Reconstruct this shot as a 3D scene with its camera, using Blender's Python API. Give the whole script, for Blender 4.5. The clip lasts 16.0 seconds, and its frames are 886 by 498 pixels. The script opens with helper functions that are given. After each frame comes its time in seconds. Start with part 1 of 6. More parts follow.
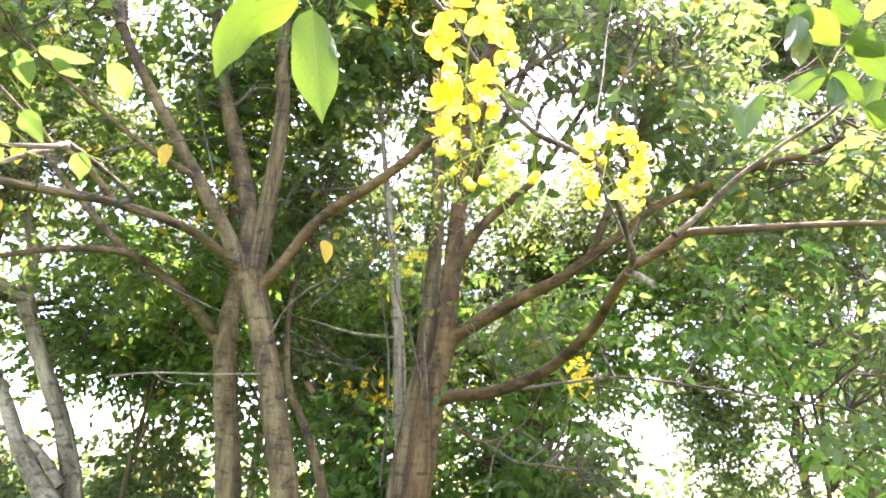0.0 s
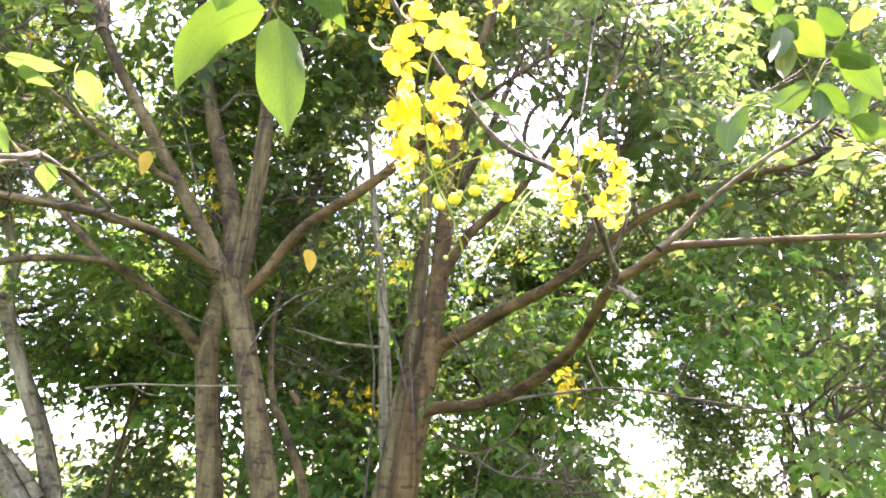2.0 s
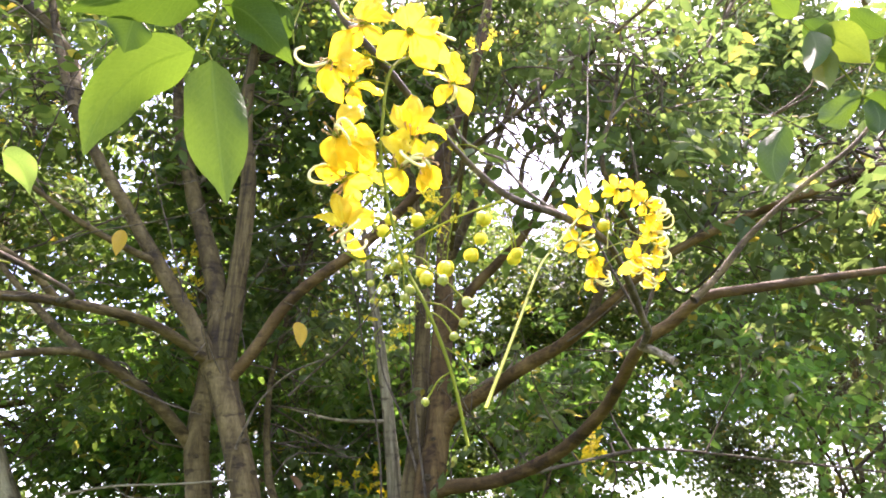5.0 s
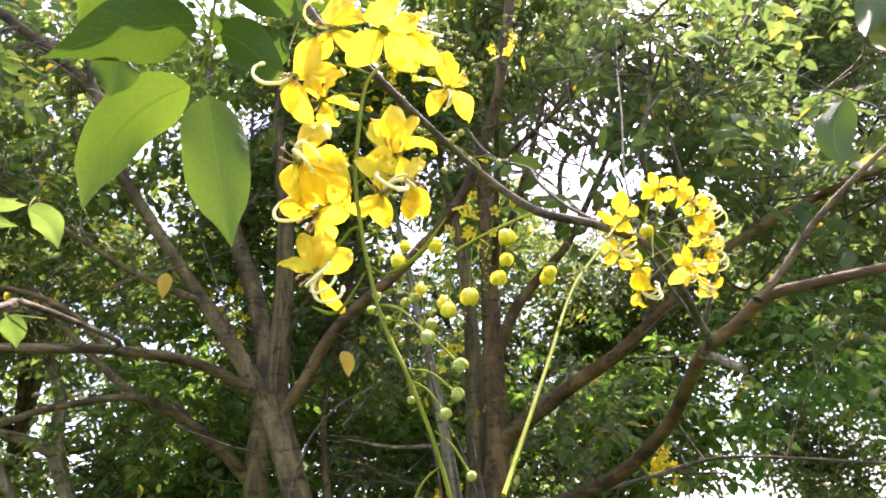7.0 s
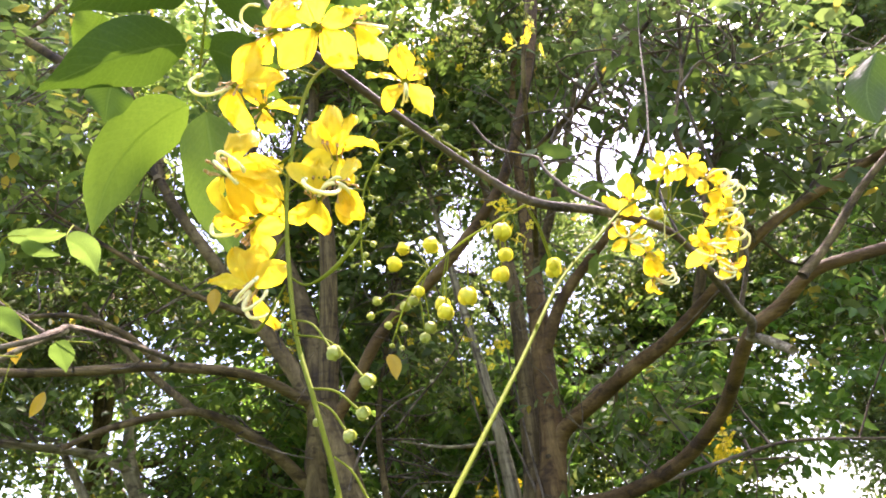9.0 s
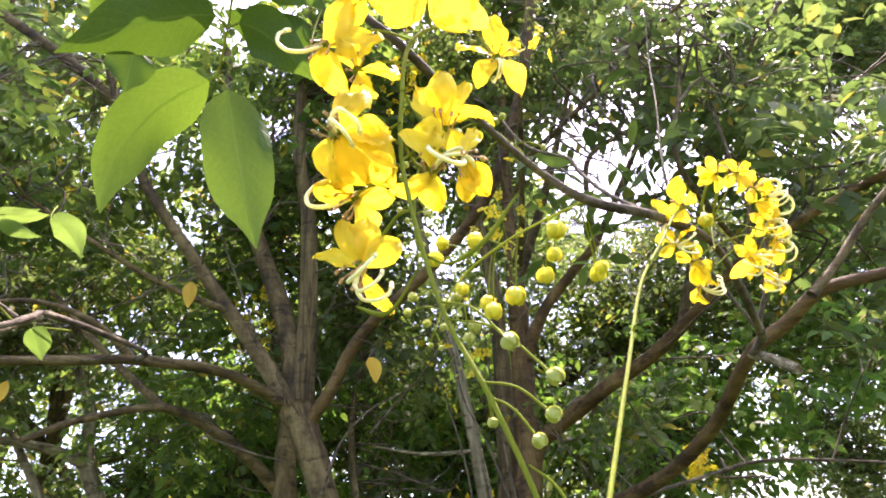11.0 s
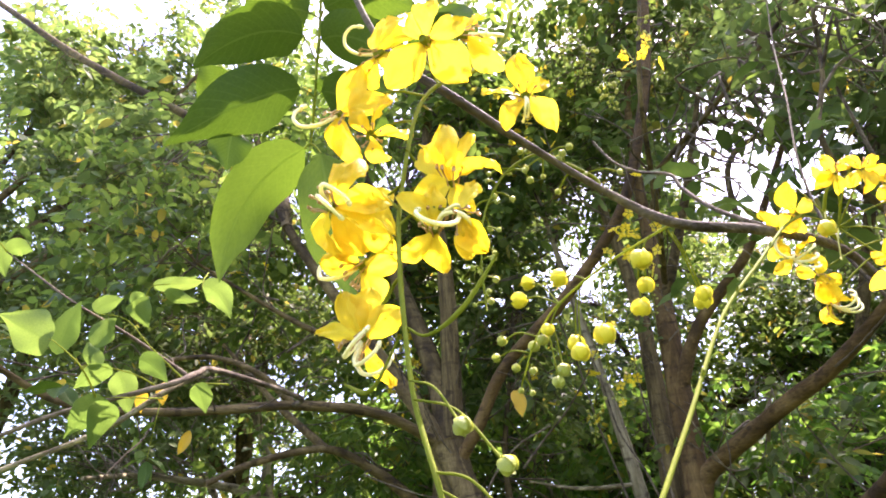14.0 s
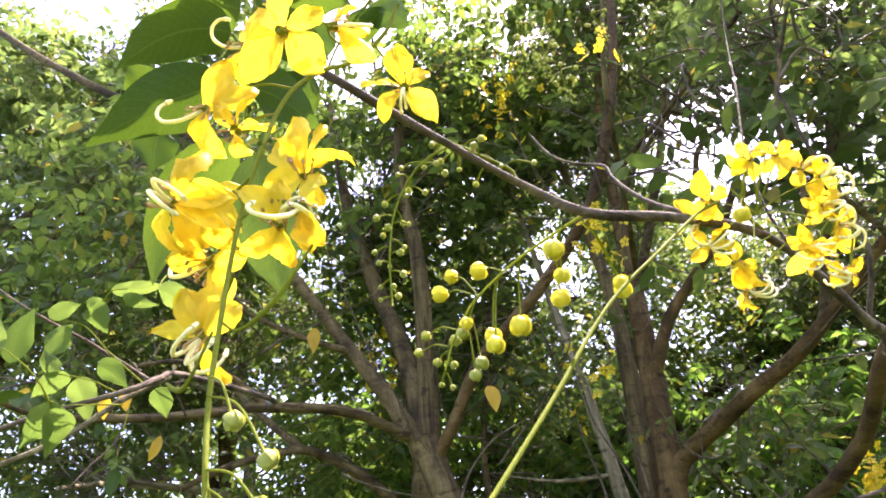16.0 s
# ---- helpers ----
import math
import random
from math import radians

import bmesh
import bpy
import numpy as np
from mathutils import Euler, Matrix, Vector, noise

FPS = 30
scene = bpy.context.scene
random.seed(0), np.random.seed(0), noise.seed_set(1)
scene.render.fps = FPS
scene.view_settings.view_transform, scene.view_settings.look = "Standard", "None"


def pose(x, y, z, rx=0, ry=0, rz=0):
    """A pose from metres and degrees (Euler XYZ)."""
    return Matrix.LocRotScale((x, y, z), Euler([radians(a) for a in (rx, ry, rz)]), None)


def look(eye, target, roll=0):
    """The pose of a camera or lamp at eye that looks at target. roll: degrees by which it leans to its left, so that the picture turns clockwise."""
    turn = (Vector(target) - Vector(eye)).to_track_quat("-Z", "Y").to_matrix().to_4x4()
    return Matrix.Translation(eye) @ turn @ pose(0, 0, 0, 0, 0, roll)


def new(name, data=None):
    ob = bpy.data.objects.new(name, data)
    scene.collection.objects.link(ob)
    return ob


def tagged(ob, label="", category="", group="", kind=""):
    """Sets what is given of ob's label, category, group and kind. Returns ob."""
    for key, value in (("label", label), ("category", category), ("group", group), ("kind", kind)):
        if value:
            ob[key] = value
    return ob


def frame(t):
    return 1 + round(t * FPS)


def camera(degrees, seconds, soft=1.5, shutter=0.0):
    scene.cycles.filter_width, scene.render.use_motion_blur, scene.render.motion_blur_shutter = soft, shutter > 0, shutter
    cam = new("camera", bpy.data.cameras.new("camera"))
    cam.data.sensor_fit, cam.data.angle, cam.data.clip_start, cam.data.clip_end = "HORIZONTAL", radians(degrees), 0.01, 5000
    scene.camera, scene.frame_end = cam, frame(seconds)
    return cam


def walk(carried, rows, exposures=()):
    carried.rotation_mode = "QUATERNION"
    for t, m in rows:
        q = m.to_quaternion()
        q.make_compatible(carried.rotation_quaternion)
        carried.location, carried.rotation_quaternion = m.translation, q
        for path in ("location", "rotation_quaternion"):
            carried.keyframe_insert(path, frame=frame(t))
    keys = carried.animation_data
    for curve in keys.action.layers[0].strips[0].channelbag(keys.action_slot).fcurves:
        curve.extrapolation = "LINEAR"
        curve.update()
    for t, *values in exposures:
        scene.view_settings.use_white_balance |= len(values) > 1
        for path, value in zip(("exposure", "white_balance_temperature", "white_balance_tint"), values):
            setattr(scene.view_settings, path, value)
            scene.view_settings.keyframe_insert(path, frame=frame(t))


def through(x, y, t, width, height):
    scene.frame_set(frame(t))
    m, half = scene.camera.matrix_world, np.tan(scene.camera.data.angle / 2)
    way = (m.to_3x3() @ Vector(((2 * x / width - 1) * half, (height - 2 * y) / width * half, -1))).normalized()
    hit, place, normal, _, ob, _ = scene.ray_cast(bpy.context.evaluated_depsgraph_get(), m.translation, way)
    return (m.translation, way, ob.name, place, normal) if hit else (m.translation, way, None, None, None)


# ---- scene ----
cam = camera(70.4, 16.0, soft=1.8)
PATH = [
    (0, (0.03, -0.02, 1.564), (0.005, 1.837, 2.305), 3.6),
    (0.5, (0.044, 0.0, 1.575), (0.039, 1.843, 2.353), 3.0),
    (1, (0.048, 0.008, 1.586), (0.074, 1.853, 2.359), 3.0),
    (1.5, (0.063, 0.006, 1.594), (0.077, 1.859, 2.346), 2.7),
    (2, (0.064, 0.01, 1.605), (0.061, 1.862, 2.36), 3.4),
    (2.5, (0.046, -0.004, 1.63), (0.036, 1.846, 2.39), 2.9),
    (3, (0.017, 0.049, 1.645), (0.128, 1.863, 2.48), 1.3),
    (3.5, (-0.025, 0.093, 1.663), (0.186, 1.904, 2.486), -1.7),
    (4, (0.004, 0.138, 1.687), (0.134, 1.949, 2.528), -2.0),
    (4.2, (0.032, 0.153, 1.696), (0.127, 1.956, 2.557), -1.5),
    (6.3, (0.093, 0.261, 1.764), (-0.014, 2.024, 2.702), -2.8),
    (6.5, (0.095, 0.263, 1.768), (-0.01, 2.021, 2.714), -3.3),
    (7, (0.104, 0.271, 1.772), (-0.054, 2.023, 2.724), -3.8),
    (7.5, (0.115, 0.277, 1.777), (-0.071, 2.022, 2.736), -4.3),
    (8, (0.128, 0.281, 1.779), (-0.135, 2.018, 2.736), -4.6),
    (8.5, (0.145, 0.291, 1.778), (-0.155, 2.025, 2.729), -5.3),
    (9, (0.156, 0.298, 1.78), (-0.162, 2.025, 2.736), -5.6),
    (9.2, (0.155, 0.297, 1.78), (-0.187, 2.02, 2.737), -5.0),
    (11.3, (0.076, 0.331, 1.799), (-0.14, 2.066, 2.771), -4.1),
    (11.5, (0.084, 0.34, 1.805), (-0.191, 2.059, 2.789), -3.1),
    (12, (0.102, 0.342, 1.812), (-0.288, 1.988, 2.88), -2.5),
    (12.5, (0.118, 0.337, 1.81), (-0.376, 1.947, 2.888), -2.1),
    (13, (0.131, 0.339, 1.809), (-0.413, 1.943, 2.874), -2.4),
    (13.5, (0.137, 0.338, 1.808), (-0.452, 1.922, 2.878), -2.4),
    (14, (0.139, 0.338, 1.807), (-0.508, 1.901, 2.874), -2.2),
    (14.5, (0.142, 0.34, 1.804), (-0.551, 1.887, 2.866), -2.3),
    (15, (0.154, 0.351, 1.802), (-0.522, 1.911, 2.856), -2.1),
    (15.5, (0.175, 0.356, 1.802), (-0.456, 1.928, 2.866), -3.4),
    (16, (0.192, 0.366, 1.804), (-0.412, 1.952, 2.862), -4.5),
]
walk(cam, [(t, look(eye, target, roll)) for t, eye, target, roll in PATH], [(0.0, 4.02, 6350, 40), (1.0, 3.82, 6375, 40), (2.0, 3.79, 6400, 40), (4.0, 3.42, 6450, 39), (7.0, 2.82, 6550, 37), (9.0, 2.95, 6550, 37), (12.5, 2.74, 6550, 37), (15.0, 2.94, 6550, 38), (16.0, 2.81, 6550, 38)])

# ---- daylight ----
SUN_ELEVATION, SUN_AZIMUTH = 68.0, 28.0  # degrees; azimuth from +y towards +x
world = bpy.data.worlds.new("sky")
scene.world = world
world.use_nodes = True
wn = world.node_tree.nodes
sky = wn.new("ShaderNodeTexSky")
sky.sky_type = "NISHITA"
sky.sun_disc = False
sky.sun_elevation = radians(SUN_ELEVATION)
sky.sun_rotation = radians(SUN_AZIMUTH)
sky.dust_density = 3.0
world.node_tree.links.new(sky.outputs[0], wn["Background"].inputs[0])
wn["Background"].inputs[1].default_value = 0.15
sun_data = bpy.data.lights.new("sun", "SUN")
sun_data.energy, sun_data.angle, sun_data.color = 3.4, radians(0.53), (1.0, 0.95, 0.86)
sun_lamp = new("sun", sun_data)
ce, se = math.cos(radians(SUN_ELEVATION)), math.sin(radians(SUN_ELEVATION))
TO_SUN = Vector((ce * math.sin(radians(SUN_AZIMUTH)), ce * math.cos(radians(SUN_AZIMUTH)), se))
sun_lamp.matrix_world = look(TO_SUN * 60, (0, 0, 0))


# ---- materials ----
class Nodes:
    """A small wrapper to write node materials briefly."""

    def __init__(self, name):
        self.mat = bpy.data.materials.new(name)
        self.mat.use_nodes = True
        self.tree = self.mat.node_tree
        self.tree.nodes.clear()
        self.out = self.add("ShaderNodeOutputMaterial")

    def add(self, kind, **values):
        node = self.tree.nodes.new(kind)
        for key, value in values.items():
            setattr(node, key, value)
        return node

    def link(self, a, b):
        self.tree.links.new(a, b)

    def noise(self, scale, detail=4.0, rough=0.55, vector=None):
        node = self.add("ShaderNodeTexNoise")
        node.inputs["Scale"].default_value = scale
        node.inputs["Detail"].default_value = detail
        node.inputs["Roughness"].default_value = rough
        if vector is not None:
            self.link(vector, node.inputs["Vector"])
        return node.outputs["Fac"]

    def ramp(self, fac, *stops):
        node = self.add("ShaderNodeValToRGB")
        els = node.color_ramp.elements
        while len(els) < len(stops):
            els.new(0.5)
        for el, (at, col) in zip(els, stops):
            el.position, el.color = at, (*col, 1.0)
        self.link(fac, node.inputs[0])
        return node.outputs[0]

    def mix(self, kind, fac, a, b):
        node = self.add("ShaderNodeMix", data_type="RGBA", blend_type=kind)
        for socket, value in ((node.inputs[0], fac), (node.inputs[6], a), (node.inputs[7], b)):
            if isinstance(value, (int, float)):
                socket.default_value = value
            elif isinstance(value, tuple):
                socket.default_value = (*value, 1.0)
            else:
                self.link(value, socket)
        return node.outputs[2]

    def math(self, op, a, b=0.0):
        node = self.add("ShaderNodeMath", operation=op)
        for socket, value in zip(node.inputs, (a, b)):
            if isinstance(value, (int, float)):
                socket.default_value = value
            else:
                self.link(value, socket)
        return node.outputs[0]

    def scaled(self, x, y, z):
        coord = self.add("ShaderNodeTexCoord")
        node = self.add("ShaderNodeMapping")
        node.inputs["Scale"].default_value = (x, y, z)
        self.link(coord.outputs["Object"], node.inputs[0])
        return node.outputs[0]

    def bump(self, height, strength, distance):
        node = self.add("ShaderNodeBump")
        node.inputs["Strength"].default_value = strength
        node.inputs["Distance"].default_value = distance
        self.link(height, node.inputs["Height"])
        return node.outputs[0]

    def surface(self, colour, rough=0.6, normal=None, specular=0.5):
        node = self.add("ShaderNodeBsdfPrincipled")
        if isinstance(colour, tuple):
            node.inputs["Base Color"].default_value = (*colour, 1.0)
        else:
            self.link(colour, node.inputs["Base Color"])
        node.inputs["Roughness"].default_value = rough
        node.inputs["Specular IOR Level"].default_value = specular
        if normal is not None:
            self.link(normal, node.inputs["Normal"])
        return node.outputs[0]

    def finish(self, shader, through=None, share=0.4):
        """Plain surface, or one that lets part of the light through (leaf, petal)."""
        if through is not None:
            glow = self.add("ShaderNodeBsdfTranslucent")
            if isinstance(through, tuple):
                glow.inputs[0].default_value = (*through, 1.0)
            else:
                self.link(through, glow.inputs[0])
            both = self.add("ShaderNodeMixShader")
            both.inputs[0].default_value = share
            self.link(shader, both.inputs[1])
            self.link(glow.outputs[0], both.inputs[2])
            shader = both.outputs[0]
        self.link(shader, self.out.inputs[0])
        return self.mat


def bark_material(name, dark, mid, light):
    n = Nodes(name)
    rings = n.noise(1.0, 6, 0.7, n.scaled(3, 3, 30))
    blot = n.noise(7.0, 5, 0.62)
    scars = n.noise(1.0, 3, 0.5, n.scaled(14, 14, 26))
    lichen_dapple = n.noise(16.0, 5, 0.65)
    fine = n.noise(120.0, 4, 0.6)
    base = n.ramp(blot, (0.33, dark), (0.5, mid), (0.66, light))
    col = n.mix("MULTIPLY", 0.7, base, n.ramp(rings, (0.3, (0.35, 0.3, 0.26)), (0.48, (0.95, 0.95, 0.95)), (0.7, (1.1, 1.08, 1.0))))
    # pale patches: lichen mottling, with sun dapples painted into the bark colour
    col = n.mix("MIX", n.ramp(lichen_dapple, (0.54, (0, 0, 0)), (0.7, (0.5, 0.5, 0.5))), col, tuple(min(0.5, 1.3 * c) for c in light))
    col = n.mix("MULTIPLY", 0.62, col, n.ramp(scars, (0.35, (0.14, 0.09, 0.06)), (0.42, (1, 1, 1))))
    col = n.mix("OVERLAY", 0.5, col, n.ramp(fine, (0.3, (0.25, 0.25, 0.25)), (0.7, (0.75, 0.75, 0.75))))
    relief = n.math("ADD", n.math("ADD", n.math("MULTIPLY", rings, 1.0), n.math("MULTIPLY", scars, 0.9)), n.math("MULTIPLY", fine, 0.35))
    return n.finish(n.surface(col, 0.82, n.bump(relief, 0.8, 0.009), 0.25))


def leaf_material(name, dark, mid, light, glow_dark, glow_light, rough=0.42, share=0.45, veins=False):
    """Each leaf has its own shade, with yellowing ones among them."""
    n = Nodes(name)
    if veins:
        shade = n.add("ShaderNodeObjectInfo").outputs["Random"]
    else:
        shade = n.add("ShaderNodeNewGeometry").outputs["Random Per Island"]
    col = n.ramp(shade, (0.0, dark), (0.55, mid), (0.96, light), (1.0, (0.26, 0.2, 0.03)))
    glow = n.ramp(shade, (0.0, glow_dark), (0.95, glow_light), (1.0, (0.6, 0.45, 0.05)))
    mottle = n.noise(28.0, 4, 0.6)
    tint = n.ramp(mottle, (0.3, (0.72, 0.78, 0.7)), (0.7, (1.1, 1.06, 1.0)))
    col = n.mix("MULTIPLY", 0.8, col, tint)
    glow = n.mix("MULTIPLY", 0.6, glow, tint)
    rough = rough if veins else rough + 0.08
    normal = None
    if veins:
        uv = n.add("ShaderNodeUVMap")
        split = n.add("ShaderNodeSeparateXYZ")
        n.link(uv.outputs[0], split.inputs[0])
        across = n.math("ABSOLUTE", n.math("SUBTRACT", split.outputs[1], 0.5))
        side = n.math("SINE", n.math("MULTIPLY", n.math("SUBTRACT", split.outputs[0], n.math("MULTIPLY", across, 0.45)), 75.0))
        side = n.math("MULTIPLY", n.math("POWER", n.math("MAXIMUM", side, 0.0), 8.0), 0.35)
        rib = n.math("MAXIMUM", side, n.math("LESS_THAN", across, 0.02))
        col = n.mix("MIX", n.math("MULTIPLY", rib, 0.28), col, (0.3, 0.4, 0.1))
        glow = n.mix("MULTIPLY", n.math("MULTIPLY", rib, 0.75), glow, (0.5, 0.58, 0.4))
        normal = n.bump(rib, 0.35, 0.0015)
    return n.finish(n.surface(col, rough, normal, 0.14 if veins else 0.16), glow, share)


def petal_material():
    n = Nodes("petal_yellow")
    uv = n.add("ShaderNodeUVMap")
    split = n.add("ShaderNodeSeparateXYZ")
    n.link(uv.outputs[0], split.inputs[0])
    vein = n.add("ShaderNodeTexWave")
    vein.inputs["Scale"].default_value = 7.0
    vein.inputs["Distortion"].default_value = 1.2
    flat = n.add("ShaderNodeCombineXYZ")
    n.link(split.outputs[1], flat.inputs[0])
    n.link(n.math("MULTIPLY", split.outputs[0], 0.12), flat.inputs[1])
    n.link(flat.outputs[0], vein.inputs["Vector"])
    shade = n.add("ShaderNodeObjectInfo").outputs["Random"]
    col = n.ramp(shade, (0.0, (0.81, 0.58, 0.014)), (1.0, (0.86, 0.69, 0.035)))
    col = n.mix("MULTIPLY", 0.08, col, vein.outputs["Color"])
    wear = n.noise(160.0, 3, 0.6)
    col = n.mix("MULTIPLY", 0.5, col, n.ramp(wear, (0.3, (0.88, 0.82, 0.6)), (0.6, (1, 1, 1))))
    glow = n.mix("MULTIPLY", 0.12, n.ramp(shade, (0.0, (0.88, 0.64, 0.01)), (1.0, (0.91, 0.74, 0.03))), vein.outputs["Color"])
    return n.finish(n.surface(col, 0.5, n.bump(vein.outputs["Fac"], 0.25, 0.0008), 0.35), glow, 0.55)


def soft_material(name, a, b, glow, share=0.25, rough=0.5, scale=90.0, gloss=0.4):
    n = Nodes(name)
    col = n.ramp(n.noise(scale, 4, 0.6), (0.32, a), (0.68, b))
    return n.finish(n.surface(col, rough, n.bump(n.noise(scale * 5, 3, 0.6), 0.3, 0.0008), gloss), glow, share)


def grass_material():
    n = Nodes("grass_ground")
    patch = n.noise(0.35, 6, 0.6)
    fine = n.noise(30.0, 5, 0.7)
    col = n.ramp(patch, (0.3, (0.05, 0.085, 0.018)), (0.5, (0.085, 0.115, 0.03)), (0.7, (0.17, 0.14, 0.07)))
    col = n.mix("MULTIPLY", 0.7, col, n.ramp(fine, (0.3, (0.4, 0.4, 0.4)), (0.7, (1.2, 1.2, 1.1))))
    return n.finish(n.surface(col, 0.9, n.bump(fine, 0.8, 0.05), 0.2))


BARK = bark_material("bark_grey_brown", (0.028, 0.018, 0.006), (0.076, 0.053, 0.016), (0.155, 0.116, 0.043))
BARK_RED = bark_material("bark_red_brown", (0.036, 0.02, 0.005), (0.078, 0.045, 0.012), (0.142, 0.092, 0.03))
BARK_PALE = bark_material("bark_pale", (0.08, 0.065, 0.032), (0.175, 0.147, 0.078), (0.31, 0.27, 0.155))
TWIG = bark_material("twig_bark", (0.04, 0.029, 0.017), (0.085, 0.065, 0.038), (0.17, 0.138, 0.088))
KNOT = bark_material("bark_dark", (0.02, 0.014, 0.006), (0.045, 0.032, 0.012), (0.09, 0.068, 0.028))
LEAF = leaf_material("leaf_green", (0.04, 0.062, 0.025), (0.075, 0.108, 0.04), (0.125, 0.165, 0.062), (0.13, 0.22, 0.05), (0.27, 0.37, 0.08), 0.4, 0.48)
LEAF_OLIVE = leaf_material("leaf_olive_green", (0.042, 0.064, 0.024), (0.075, 0.105, 0.036), (0.105, 0.135, 0.05), (0.1, 0.175, 0.035), (0.19, 0.265, 0.06), 0.4, 0.44)
LEAF_FRESH = leaf_material("leaf_fresh_green", (0.04, 0.088, 0.024), (0.075, 0.14, 0.036), (0.12, 0.2, 0.05), (0.15, 0.35, 0.04), (0.33, 0.54, 0.07), 0.36, 0.48)
LEAF_DARK = leaf_material("leaf_dark_green", (0.024, 0.046, 0.014), (0.046, 0.08, 0.022), (0.085, 0.13, 0.034), (0.11, 0.2, 0.03), (0.26, 0.38, 0.055), 0.4, 0.44)
LEAF_NEAR = leaf_material("leaf_near", (0.042, 0.088, 0.015), (0.062, 0.118, 0.02), (0.082, 0.14, 0.025), (0.045, 0.088, 0.006), (0.08, 0.135, 0.011), 0.5, 0.5, True)
LEAF_YOUNG = leaf_material("leaf_young", (0.06, 0.11, 0.022), (0.09, 0.15, 0.03), (0.13, 0.19, 0.05), (0.09, 0.16, 0.024), (0.17, 0.26, 0.045), 0.45, 0.5, True)
LEAF_YELLOW = soft_material("leaf_yellowed", (0.46, 0.27, 0.008), (0.58, 0.38, 0.015), (0.8, 0.52, 0.01), 0.45, 0.5, 60)
LEAF_DEAD = soft_material("leaf_dead_brown", (0.2, 0.1, 0.04), (0.36, 0.2, 0.09), (0.4, 0.2, 0.06), 0.25, 0.6, 60)
PETAL = petal_material()
STAMEN = soft_material("stamen_pale", (0.8, 0.76, 0.32), (0.85, 0.83, 0.5), (0.85, 0.8, 0.35), 0.3)
ANTHER = soft_material("anther_brown", (0.36, 0.2, 0.06), (0.58, 0.38, 0.14), (0.5, 0.3, 0.08), 0.2)
STALK = soft_material("stalk_green", (0.12, 0.15, 0.01), (0.18, 0.21, 0.016), (0.27, 0.32, 0.012), 0.3, 0.75, 90.0, 0.12)
# brighter copy of the stalk green: sunlight on the bud stalk put into colour
STALK_LIT = soft_material("stalk_lit_green", (0.24, 0.28, 0.02), (0.34, 0.37, 0.04), (0.4, 0.45, 0.02), 0.3, 0.75, 90.0, 0.12)
BUD_YELLOW = soft_material("bud_yellow", (0.6, 0.53, 0.02), (0.74, 0.66, 0.04), (0.78, 0.68, 0.03), 0.3)
BUD_GREEN = soft_material("bud_green", (0.24, 0.28, 0.035), (0.38, 0.41, 0.08), (0.46, 0.5, 0.06), 0.3)
GRASS = grass_material()


# ---- mesh helpers ----
def part(name, bm, material, parent, label=""):
    """One mesh object from a bmesh, under a thing or a part."""
    me = bpy.data.meshes.new(name)
    bm.to_mesh(me)
    bm.free()
    for p in me.polygons:
        p.use_smooth = True
    me.materials.append(material)
    ob = new(name, me)
    if parent is not None:
        ob.parent = parent
    if label:
        tagged(ob, label)
    return ob


def shared(name, mesh, parent, matrix):
    ob = new(name, mesh)
    ob.parent = parent
    ob.matrix_basis = matrix
    return ob


def thing(name, place, label, category, group="", kind=""):
    ob = new(name)
    ob.location = place
    ob.empty_display_size = 0.05
    return tagged(ob, label, category, group, kind)


def glide(points, steps=6):
    """A smooth line (Catmull-Rom) through points of any length."""
    pts = [np.array(p, float) for p in points]
    if len(pts) < 3:
        return [pts[0] + (pts[1] - pts[0]) * k / steps for k in range(steps + 1)]
    pts = [2 * pts[0] - pts[1]] + pts + [2 * pts[-1] - pts[-2]]
    out = []
    for a, b, c, d in zip(pts, pts[1:], pts[2:], pts[3:]):
        for k in range(steps):
            t = k / steps
            out.append(0.5 * (2 * b + (c - a) * t + (2 * a - 5 * b + 4 * c - d) * t * t + (3 * b - a - 3 * c + d) * t ** 3))
    out.append(pts[-2])
    return out


def tube(bm, points, r0, r1, sides=10, steps=6, rough=0.0, base=(0, 0, 0), cap=True):
    """A tapered, slightly knobbly limb along a smooth line; rings are left open only at the start."""
    line = [Vector(p) - Vector(base) for p in glide(points, steps)]
    n = len(line)
    up = Vector((0.3, 0.9, 0.1))
    rings = []
    for i, p in enumerate(line):
        way = (line[min(i + 1, n - 1)] - line[max(i - 1, 0)]).normalized()
        a = way.cross(up).normalized()
        b = way.cross(a).normalized()
        t = i / (n - 1)
        r = r0 + (r1 - r0) * t if not isinstance(r0, tuple) else float(np.interp(t, np.linspace(0, 1, len(r0)), r0))
        ring = []
        for k in range(sides):
            ang = 2 * math.pi * k / sides
            off = a * math.cos(ang) + b * math.sin(ang)
            bulge = 1.0
            if rough:
                q = (p + off * r) * 9.0
                bulge += rough * noise.noise(q) + rough * 0.12 * noise.noise(q * 2.3)
            ring.append(bm.verts.new(p + off * r * bulge))
        rings.append(ring)
    for u, v in zip(rings, rings[1:]):
        for k in range(sides):
            bm.faces.new((u[k], u[(k + 1) % sides], v[(k + 1) % sides], v[k]))
    if cap:
        bm.faces.new(rings[-1][::-1])
        bm.faces.new(rings[0])
    return bm


def limb(name, parent, points, r0, r1, material, sides=10, rough=0.12, label="", steps=6):
    base = parent.matrix_basis.translation if parent.parent is None else (0, 0, 0)
    bm = bmesh.new()
    tube(bm, points, r0, r1, sides, steps, rough, base)
    return part(name, bm, material, parent, label)


